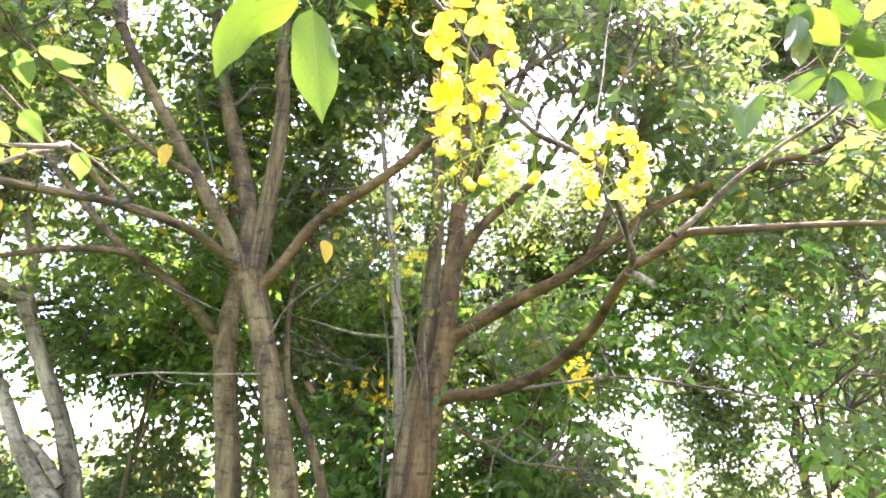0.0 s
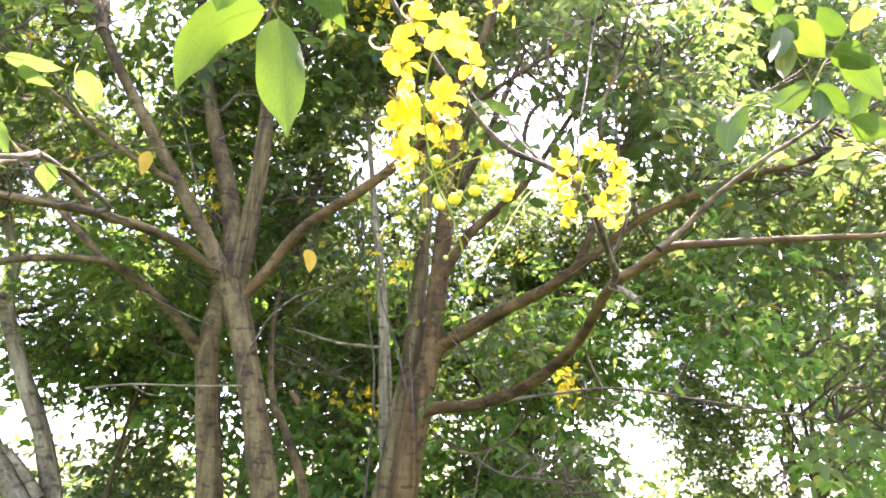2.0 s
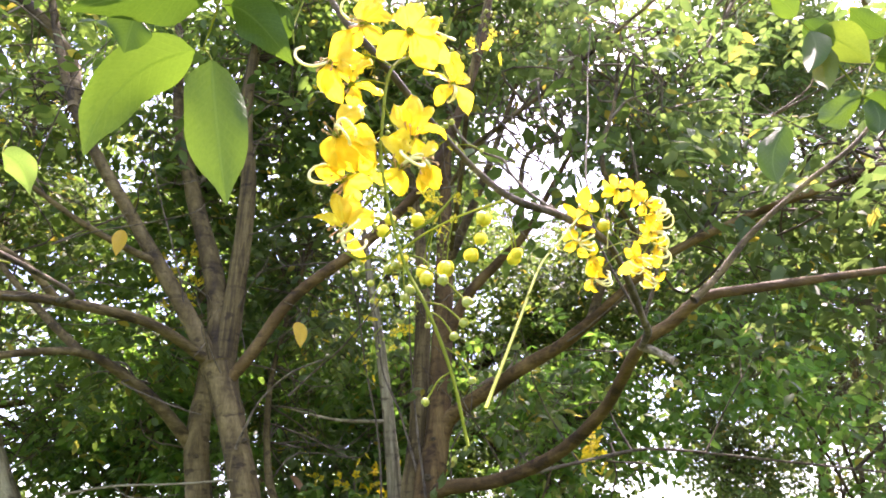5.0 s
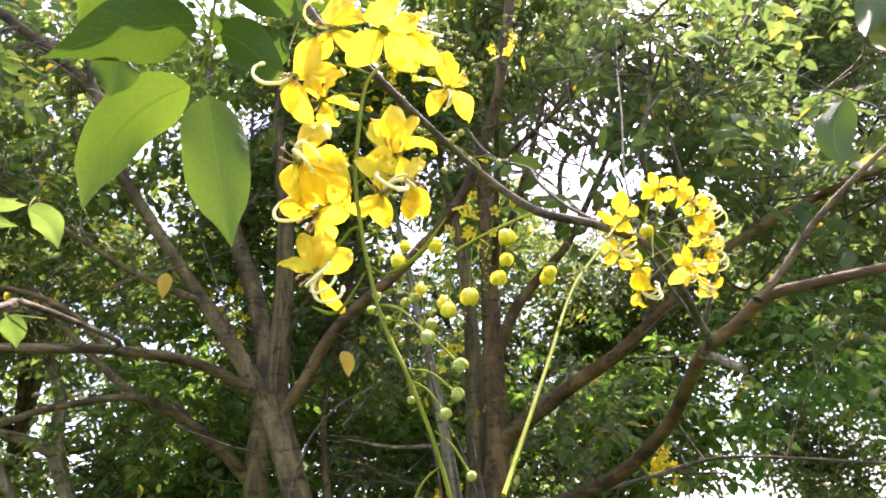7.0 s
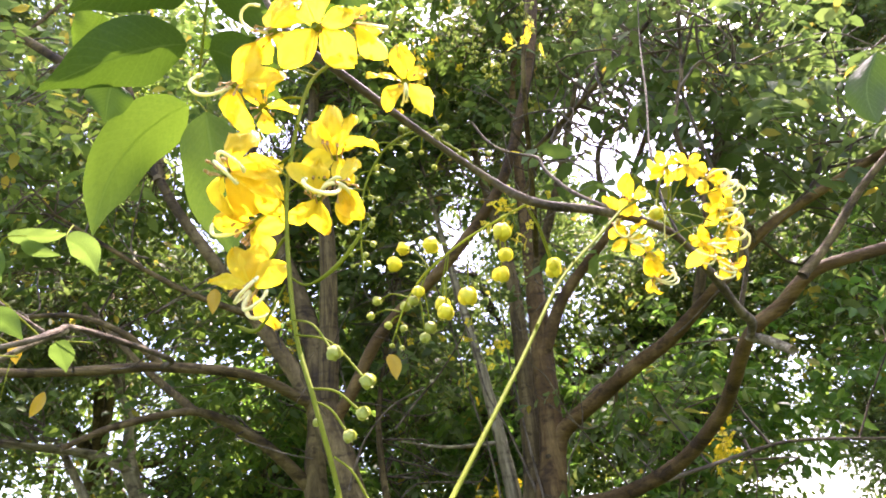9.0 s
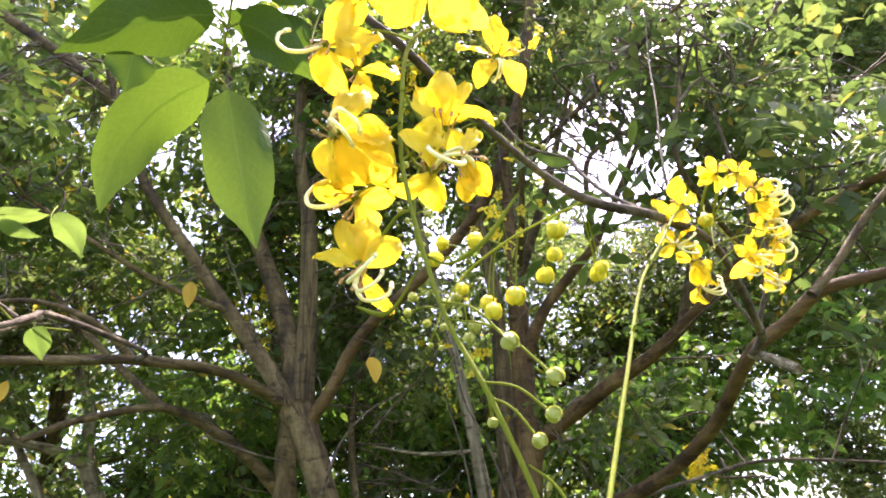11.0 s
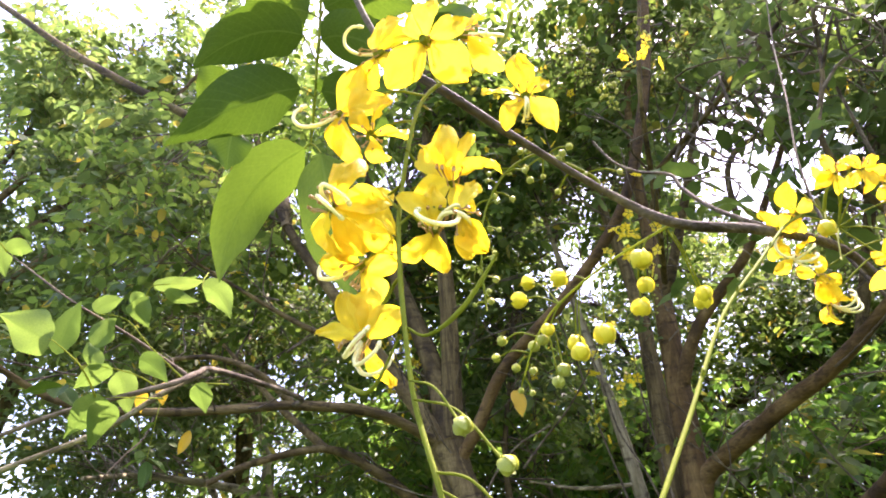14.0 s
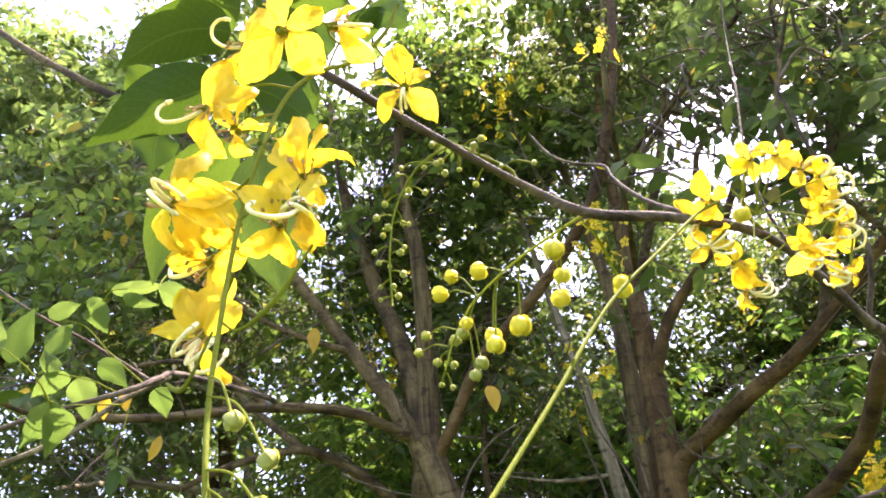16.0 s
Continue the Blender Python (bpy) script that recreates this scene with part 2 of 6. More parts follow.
def axes_from(way, up):
    """A turn whose x runs along way and whose z is near up."""
    x = Vector(way).normalized()
    y = Vector(up).cross(x)
    y = y.normalized() if y.length > 1e-4 else x.orthogonal().normalized()
    z = x.cross(y)
    return Matrix((x, y, z)).transposed().to_4x4()


# ---- foliage ----
rng = np.random.default_rng(7)
# a leaflet, 1 long: base, two ribs of three, tip; folded along the midrib and drooping
FULL = np.array([(0, 0, 0), (0.28, 0.23, 0.05), (0.28, 0, 0.01), (0.28, -0.23, 0.05), (0.66, 0.2, 0.0), (0.66, 0, -0.05), (0.66, -0.2, 0.0), (1, 0, -0.14)])
FULL_FACES = [(0, 2, 1), (0, 3, 2), (1, 2, 5, 4), (2, 3, 6, 5), (4, 5, 7), (5, 6, 7)]
PLAIN = np.array([(0, 0, 0), (0.42, 0.26, 0.05), (1, 0, -0.1), (0.42, -0.26, 0.05)])
PLAIN_FACES = [(0, 2, 1), (0, 3, 2)]


def unit(v):
    return v / np.maximum(np.linalg.norm(v, axis=-1, keepdims=True), 1e-9)


def sprays(centres, ways, length, pairs, leaf, rough_turn=0.5):
    """Leaflets of pinnate leaves: rows of place, way, normal and length."""
    n = len(centres)
    lens = length * rng.uniform(0.7, 1.25, n)
    side = unit(np.cross(ways, np.array([0, 0, 1.0]) + rng.normal(0, 0.25, (n, 3))))
    rows = []
    for k in range(pairs):
        f = (k + 0.8) / pairs
        at = centres + ways * (lens * f)[:, None] + np.array([0, 0, -1.0]) * (lens * f * f * 0.35)[:, None]
        for s in (-1, 1):
            way = unit(side * s + ways * 0.55 + np.array([0, 0, -0.55]) + rng.normal(0, rough_turn * 0.5, (n, 3)))
            up = np.array([0, 0, 1.0]) + rng.normal(0, rough_turn, (n, 3))
            rows.append((at, way, up, leaf * rng.uniform(0.65, 1.25, n)))
    at, way, up, ln = (np.concatenate([r[i] for r in rows]) for i in range(4))
    return at, way, up, ln


def leaf_mesh(name, at, way, up, ln, proto, faces, material, origin):
    y = unit(np.cross(up, way))
    z = np.cross(way, y)
    width = rng.uniform(0.85, 1.2, len(at))
    v = (at - np.array(origin))[:, None, :] + ln[:, None, None] * (
        proto[None, :, :1] * way[:, None] + proto[None, :, 1:2] * (y * width[:, None])[:, None] + proto[None, :, 2:] * z[:, None])
    n, m = len(at), len(proto)
    me = bpy.data.meshes.new(name)
    sizes = np.array([len(f) for f in faces])
    loops = np.concatenate([np.array(f) for f in faces])
    all_loops = (loops[None] + (np.arange(n) * m)[:, None]).ravel()
    me.vertices.add(n * m)
    me.vertices.foreach_set("co", v.ravel())
    me.loops.add(len(all_loops))
    me.loops.foreach_set("vertex_index", all_loops.astype(np.int32))
    counts = np.tile(sizes, n)
    me.polygons.add(len(counts))
    me.polygons.foreach_set("loop_start", np.r_[0, np.cumsum(counts)[:-1]].astype(np.int32))
    me.polygons.foreach_set("use_smooth", np.ones(len(counts), bool))
    me.update(calc_edges=True)
    me.materials.append(material)
    return me


# lanes of sky cut along the camera's sight lines: x and z where a lane crosses y = 6, and its radius
# the lanes fan out from the middle of the camera's path
LANE_EYE = np.array([0.1, 0.25, 1.72])
SIGHT_LANES = [(-3.3, 2.13, 0.25), (-3.75, 2.17, 0.2), (-2.87, 2.13, 0.19), (-0.5, 2.13, 0.08), (-0.75, 2.13, 0.07), (-0.28, 2.2, 0.08), (-1.05, 1.85, 0.1), (2.1, 1.75, 0.42), (1.85, 2.4, 0.24), (2.4, 1.3, 0.4),
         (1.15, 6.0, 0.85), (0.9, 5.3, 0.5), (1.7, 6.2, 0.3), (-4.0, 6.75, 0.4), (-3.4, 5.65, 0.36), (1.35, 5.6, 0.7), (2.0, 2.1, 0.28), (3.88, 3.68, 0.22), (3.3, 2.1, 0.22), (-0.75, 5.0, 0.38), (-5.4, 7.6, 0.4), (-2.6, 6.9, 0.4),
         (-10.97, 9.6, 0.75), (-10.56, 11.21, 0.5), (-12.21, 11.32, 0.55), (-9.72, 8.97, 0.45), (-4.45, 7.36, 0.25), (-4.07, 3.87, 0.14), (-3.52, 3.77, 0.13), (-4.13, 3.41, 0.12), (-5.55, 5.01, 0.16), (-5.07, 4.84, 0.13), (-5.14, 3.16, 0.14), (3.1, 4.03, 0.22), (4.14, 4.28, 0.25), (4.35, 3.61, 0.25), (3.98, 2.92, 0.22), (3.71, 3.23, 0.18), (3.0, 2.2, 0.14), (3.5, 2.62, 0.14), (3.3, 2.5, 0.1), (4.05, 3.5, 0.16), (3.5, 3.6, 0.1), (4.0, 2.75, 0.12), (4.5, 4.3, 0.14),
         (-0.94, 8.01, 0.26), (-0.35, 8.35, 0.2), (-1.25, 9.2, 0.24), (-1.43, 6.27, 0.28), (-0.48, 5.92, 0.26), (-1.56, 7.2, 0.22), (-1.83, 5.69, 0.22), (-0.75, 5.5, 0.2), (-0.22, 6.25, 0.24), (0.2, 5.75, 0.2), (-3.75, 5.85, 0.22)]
spark = np.random.default_rng(21)  # many small chinks between the leaves, also cut along sight lines
SIGHT_LANES += [(x, z, r) for x, z, r in zip(spark.uniform(-6.5, 4.5, 95), spark.uniform(2.3, 8.5, 95), spark.uniform(0.05, 0.13, 95)) if x < 2.2 or z > 4.5]
SIGHT_LANES += [(x, z, r) for x, z, r in zip(spark.uniform(-10, -2.6, 80), spark.uniform(3.0, 7.6, 80), spark.uniform(0.06, 0.16, 80))]
# places brightened by cutting leaves away towards the sun, and the hole's radius
SUN_GAPS = [(-2.5, 4.7, 2.8, 0.36), (-1.8, 4.8, 3.3, 0.34), (-2.8, 4.9, 2.3, 0.2), (-1.5, 4.6, 2.2, 0.22), (1.8, 2.2, 2.8, 0.3), (2.9, 5.0, 3.0, 0.55), (3.6, 5.0, 3.6, 0.5), (4.5, 8.0, 2.8, 0.8), (5.2, 8.0, 4.0, 0.7), (1.7, 4.8, 3.3, 0.45), (1.25, 2.9, 2.75, 0.3), (2.3, 4.7, 3.6, 0.4)]


def sunlit(p):
    """True where a place is in a hole cut so sun reaches leaves below."""
    hit = np.zeros(len(p), bool)
    for x, y, z, r in SUN_GAPS:
        rel = p - np.array((x, y, z))
        up = rel @ np.array(TO_SUN)
        hit |= (up > r + 0.35) & (np.linalg.norm(rel - up[:, None] * np.array(TO_SUN), axis=1) < r)
    return hit


def sight_lane(p, share=1.0):
    """True where a place lies in a sky lane cut to fit the camera's view."""
    rel = (p - LANE_EYE)
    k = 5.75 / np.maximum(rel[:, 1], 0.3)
    x, z = LANE_EYE[0] + rel[:, 0] * k, LANE_EYE[2] + rel[:, 2] * k
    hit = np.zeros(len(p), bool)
    for cx, cz, r in SIGHT_LANES:
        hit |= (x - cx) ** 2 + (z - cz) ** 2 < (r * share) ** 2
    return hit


def clump_centres(blobs, clumps, gap, freq, lanes=True):
    """Places of leaf clumps in the union of ellipsoids (x, y, z, rx, ry, rz), thinned by noise."""
    share = np.array([b[3] * b[4] * b[5] for b in blobs]) ** 0.75
    share = np.maximum(4, (clumps * share / share.sum())).astype(int)
    out = []
    for b, k in zip(blobs, share):
        d = unit(rng.normal(0, 1, (k * 4, 3))) * rng.uniform(0.35, 1, (k * 4, 1)) ** 0.5
        p = np.array(b[:3]) + d * np.array(b[3:])
        keep = np.array([noise.noise(Vector(q) * freq) > gap + 0.055 * max(0.0, q[2] - 3.4) for q in p])
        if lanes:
            keep &= ~sight_lane(p) & ~sunlit(p)
        out.append(p[keep][:k])
    return np.concatenate(out)


def foliage(name, parent, blobs, clumps, leaf=0.1, per=8, pairs=4, spray=0.26, radius=0.3, material=None, full=True, gap=-0.25, freq=0.9, twigs=None, label="", clear=1.6, lanes=True):
    """A crown: clumps of drooping pinnate leaves, and thin twigs that carry them from the limbs."""
    origin = parent.matrix_basis.translation
    cs = clump_centres(blobs, clumps, gap, freq, lanes)
    at = np.repeat(cs, per, axis=0) + rng.normal(0, radius * 0.55, (len(cs) * per, 3))
    at = at[np.linalg.norm(at - np.array((0.1, 0.3, 1.8)), axis=1) > clear]
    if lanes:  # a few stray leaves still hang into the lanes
        at = at[~(sight_lane(at, 0.85) | sunlit(at)) | (rng.uniform(0, 1, len(at)) < 0.11)]
    ways = unit(rng.normal(0, 1, (len(at), 3)) * np.array([1, 1, 0.55]) + np.array([0, -0.15, -0.05]))
    data = sprays(at, ways, spray, pairs, leaf)
    me = leaf_mesh(name, *data, FULL if full else PLAIN, FULL_FACES if full else PLAIN_FACES, material or LEAF, origin)
    ob = new(name, me)
    ob.parent = parent
    tagged(ob, label, kind="stuff")
    if twigs is not None:
        heads = np.array(twigs)
        bm = bmesh.new()
        for c in cs:
            near = heads[np.argmin(np.linalg.norm(heads - c, axis=1) + rng.uniform(0, 0.5, len(heads)))]
            if np.linalg.norm(near - c) > 1.7 or np.linalg.norm(c - np.array((0.1, 0.3, 1.8))) < clear:
                continue
            bend = (rng.normal(0, 0.07, 3) for k in range(3))
            one, mid, two = (near + (c - near) * f + d + np.array([0, 0, 0.07]) for f, d in zip((0.25, 0.5, 0.75), bend))
            tube(bm, [near, one, mid, two, c], 0.0065, 0.002, 4, 3, 0, origin, False)
            for k in range(2 if full else 0):
                a = (mid, c)[k] + rng.normal(0, 0.02, 3)
                b = a + rng.normal(0, 0.16, 3) + (c - near) * 0.25
                tube(bm, [a, (a + b) / 2 + rng.normal(0, 0.03, 3), b], 0.003, 0.0012, 3, 2, 0, origin, False)
        tw = part("twig_growth", bm, TWIG, parent)
        tagged(tw, kind="stuff")
    return ob


def along(*lines):
    return [p for ln in lines for p in glide(ln, 4)]


# ---- ground and distance ----
bm = bmesh.new()
bmesh.ops.create_grid(bm, x_segments=90, y_segments=90, size=1.0)
for v in bm.verts:
    r = max(abs(v.co.x), abs(v.co.y))
    grow = 6 * r + 500 * r ** 4
    v.co = Vector((v.co.x * grow / max(r, 1e-6), v.co.y * grow / max(r, 1e-6), 0))
    v.co.z = 0.06 * noise.noise(v.co * 0.4) + (0.0 if r < 0.5 else 0.8 * noise.noise(v.co * 0.02))
ground = part("ground", bm, GRASS, None)
tagged(ground, "grassy ground with dry patches under the trees", "ground", kind="structure")


def simple_tree(place, height, trunk_r, blobs, clumps, leaf, material, label, full=False, per=8, pairs=4, spray=0.3, radius=0.34, gap=-0.35, bark=None, lean=(0, 0), group=""):
    """A background tree: trunk, forking limbs, twigs and leafy crown."""
    x, y, z = place
    tree = thing("tree", place, label, "tree", group)
    bark = bark or BARK
    fork = z + height * 0.42
    bent = (x + lean[0] * 0.4, y + lean[1] * 0.4, z + height * 0.22)
    head = (x + lean[0], y + lean[1], fork)
    limb("trunk", tree, [(x, y, z - 0.1), bent, head], trunk_r, trunk_r * 0.72, bark)
    lines = []
    for b in blobs:
        tip = np.array(b[:3]) + np.array([0, 0, b[5] * 0.3])
        mid = (np.array(head) + tip) * 0.5 + rng.normal(0, 0.12, 3)
        lines.append([head, tuple(mid), tuple(tip)])
        limb("limb", tree, lines[-1], trunk_r * 0.55, 0.012, bark, 8)
    foliage("crown", tree, blobs, clumps, leaf, per, pairs, spray, radius, material, full, gap, 0.8, along(*lines))
    return tree


def bare_twigs(tree, lines, count):
    """Thin leafless side twigs that fork once, each a part of its tree."""
    heads = along(*lines)
    for k in range(count):
        a = np.array(heads[rng.integers(0, len(heads))])
        d = unit(rng.normal(0, 1, 3) * np.array([1, 0.7, 0.8]) + np.array([0, -0.1, 0.35]))
        ln = rng.uniform(0.3, 0.8)
        quarter = a + d * ln * 0.25 + rng.normal(0, 0.015, 3)
        mid = a + d * ln * 0.5 + rng.normal(0, 0.028, 3)
        late = mid + d * ln * 0.22 + rng.normal(0, 0.025, 3)
        end = a + d * ln + rng.normal(0, 0.09, 3)
        if min(np.linalg.norm(q - np.array((0.1, 0.5, 1.9))) for q in (mid, end)) < 1.7:
            continue
        base = tree.matrix_basis.translation
        bm = bmesh.new()
        tube(bm, [a, quarter, mid, late, end], 0.0045, 0.0012, 5, 3, 0.2, base)
        side = mid + unit(d + rng.normal(0, 0.6, 3)) * ln * 0.45
        tube(bm, [mid, (mid + side) / 2 + rng.normal(0, 0.03, 3), side], 0.003, 0.001, 4, 3, 0.2, base)
        part("twig", bm, TWIG, tree)


# ---- the grey-barked tree with the many-armed fork ----
A_TRUNK = [(-0.38, 3.0, -0.1), (-0.48, 3.02, 0.8), (-0.655, 3.05, 1.53), (-0.787, 3.05, 1.98), (-0.905, 3.08, 2.32), (-1.02, 3.1, 2.6)]
A_STEMS = [
    ([(-1.02, 3.1, 2.56), (-1.19, 3.05, 2.85), (-1.536, 3.0, 3.356), (-1.958, 2.9, 4.03), (-2.3, 2.85, 4.9)], 0.048, 0.02),
    ([(-1.015, 3.12, 2.6), (-1.11, 3.15, 3.04), (-1.35, 3.2, 3.65), (-1.557, 3.25, 4.28), (-1.75, 3.3, 5.3)], 0.062, 0.026),
    ([(-1.0, 3.12, 2.6), (-0.986, 3.1, 3.02), (-0.981, 3.05, 3.57), (-1.045, 3.0, 4.18), (-1.0, 3.0, 5.4)], 0.056, 0.026),
    ([(-0.96, 3.08, 2.51), (-0.85, 3.05, 2.64), (-0.662, 2.98, 2.89), (-0.357, 2.9, 3.101), (-0.113, 2.82, 3.303), (0.034, 2.76, 3.484), (0.17, 2.7, 3.808), (0.275, 2.68, 4.184), (0.355, 2.66, 4.634), (0.47, 2.66, 5.4)], 0.03, 0.022),
    ([(-1.0, 3.1, 2.58), (-1.081, 3.05, 2.63), (-1.23, 2.77, 2.7), (-1.43, 2.44, 2.67), (-1.58, 2.24, 2.62), (-1.8, 2.08, 2.6), (-2.09, 1.9, 2.63), (-2.2, 1.6, 2.74)], 0.028, 0.011),
    ([(-1.43, 2.44, 2.67), (-1.52, 2.3, 2.78), (-1.7, 2.2, 2.85), (-1.95, 2.1, 2.83)], 0.016, 0.007),
    ([(-1.36, 3.02, 3.1), (-1.7, 2.8, 3.25), (-2.2, 2.5, 3.6)], 0.02, 0.008),
    ([(-1.95, 2.9, 4.0), (-2.095, 2.95, 4.408), (-2.399, 2.85, 4.773), (-2.935, 2.65, 5.22), (-3.392, 2.5, 5.568), (-3.943, 2.35, 6.025), (-4.673, 2.2, 6.704), (-5.834, 2.1, 7.806)], 0.034, 0.026),
]
tree_a = thing("tree", (-0.38, 3.0, 0), "grey-barked flowering tree with a many-armed fork", "tree", "trees of the grove")
limb("trunk", tree_a, A_TRUNK, (0.073, 0.07, 0.066, 0.061, 0.06, 0.078), 0, BARK, 28, 0.09, steps=18)
for pts, r0, r1 in A_STEMS:
    limb("limb", tree_a, pts, r0, r1, BARK_RED if r0 == 0.03 else BARK, 18, 0.07, steps=12)
foliage("crown", tree_a, [(-1.6, 3.5, 4.8, 1.5, 0.7, 1.2), (-2.7, 2.5, 3.9, 0.8, 0.6, 0.7), (-0.5, 3.4, 4.8, 0.9, 0.6, 1.0)],
        150, 0.08, 7, 5, 0.26, 0.3, LEAF_DARK, True, -0.1, 0.9, along(*[s[0] for s in A_STEMS]))

bare_twigs(tree_a, [st[0] for st in A_STEMS], 40)

# ---- the second grey trunk behind it ----
B_TRUNK = [(-0.86, 3.5, -0.1), (-0.95, 3.5, 0.8), (-1.05, 3.5, 1.51), (-1.16, 3.5, 2.03), (-1.22, 3.5, 2.35), (-1.25, 3.55, 2.75), (-1.4, 3.62, 3.4), (-1.6, 3.7, 4.4)]
B_STEMS = [
    ([(-1.24, 3.5, 2.3), (-1.36, 3.35, 2.46), (-1.48, 3.2, 2.57), (-1.63, 3.0, 2.645), (-1.8, 2.7, 2.54), (-1.89, 2.5, 2.42)], 0.034, 0.012),
    ([(-1.63, 3.0, 2.645), (-1.9, 2.9, 2.9), (-2.3, 2.9, 3.3)], 0.022, 0.01),
]
tree_b = thing("tree", (-0.86, 3.5, 0), "straight grey-brown trunk close behind the forked tree", "tree", "trees of the grove")
limb("trunk", tree_b, B_TRUNK, (0.075, 0.07, 0.067, 0.064, 0.06, 0.044, 0.036, 0.026), 0, BARK, 26, 0.09, steps=16)
for pts, r0, r1 in B_STEMS:
    limb("limb", tree_b, pts, r0, r1, BARK, 10)
foliage("crown", tree_b, [(-1.95, 3.6, 3.15, 0.65, 0.5, 0.65), (-1.9, 4.0, 4.8, 1.5, 0.7, 1.2), (-2.5, 4.95, 2.5, 0.8, 0.3, 0.35)],
        140, 0.075, 7, 5, 0.25, 0.3, LEAF_DARK, True, -0.15, 0.9, along(B_TRUNK[4:], *[s[0] for s in B_STEMS]))

# ---- the leaning sapling between the trunks ----
S_TRUNK = [(-0.3, 3.55, -0.1), (-0.45, 3.58, 0.9), (-0.576, 3.6, 1.54), (-0.722, 3.6, 1.89), (-0.865, 3.65, 2.14), (-0.932, 3.7, 2.55), (-0.92, 3.75, 2.9), (-0.8, 3.8, 3.6)]
sapling = thing("sapling", (-0.3, 3.55, 0), "thin leaning sapling between two trunks", "sapling", "trees of the grove")
limb("trunk", sapling, S_TRUNK, 0.036, 0.01, BARK, 10)
foliage("crown", sapling, [(-0.75, 4.6, 2.35, 0.55, 0.25, 0.3), (-0.6, 4.0, 3.4, 0.6, 0.4, 0.5)], 48, 0.075, 7, 5, 0.25, 0.28, LEAF, True, -0.3, 0.9, along(S_TRUNK[4:]))

# ---- the red-brown tree with the low sweeping branch ----
C_TRUNK = [(-0.2, 3.28, -0.1), (-0.15, 3.29, 0.8), (-0.075, 3.3, 1.565), (-0.024, 3.32, 2.07), (0.02, 3.34, 2.35), (0.045, 3.36, 2.8), (0.065, 3.4, 3.3), (0.085, 3.4, 3.9), (0.15, 3.35, 4.6), (0.36, 3.3, 5.4)]
C_SECOND = [(-0.22, 3.38, -0.1), (-0.19, 3.4, 0.9), (-0.164, 3.4, 1.56), (-0.12, 3.4, 1.93), (-0.078, 3.45, 2.4), (-0.064, 3.5, 2.93), (-0.073, 3.55, 3.4), (-0.2, 3.6, 4.4)]
C_PALE = [(-0.15, 3.62, -0.1), (-0.15, 3.6, 0.9), (-0.165, 3.6, 1.7), (-0.2, 3.6, 2.0), (-0.248, 3.6, 2.43), (-0.311, 3.6, 2.88), (-0.405, 3.6, 3.42), (-0.55, 3.6, 4.3)]
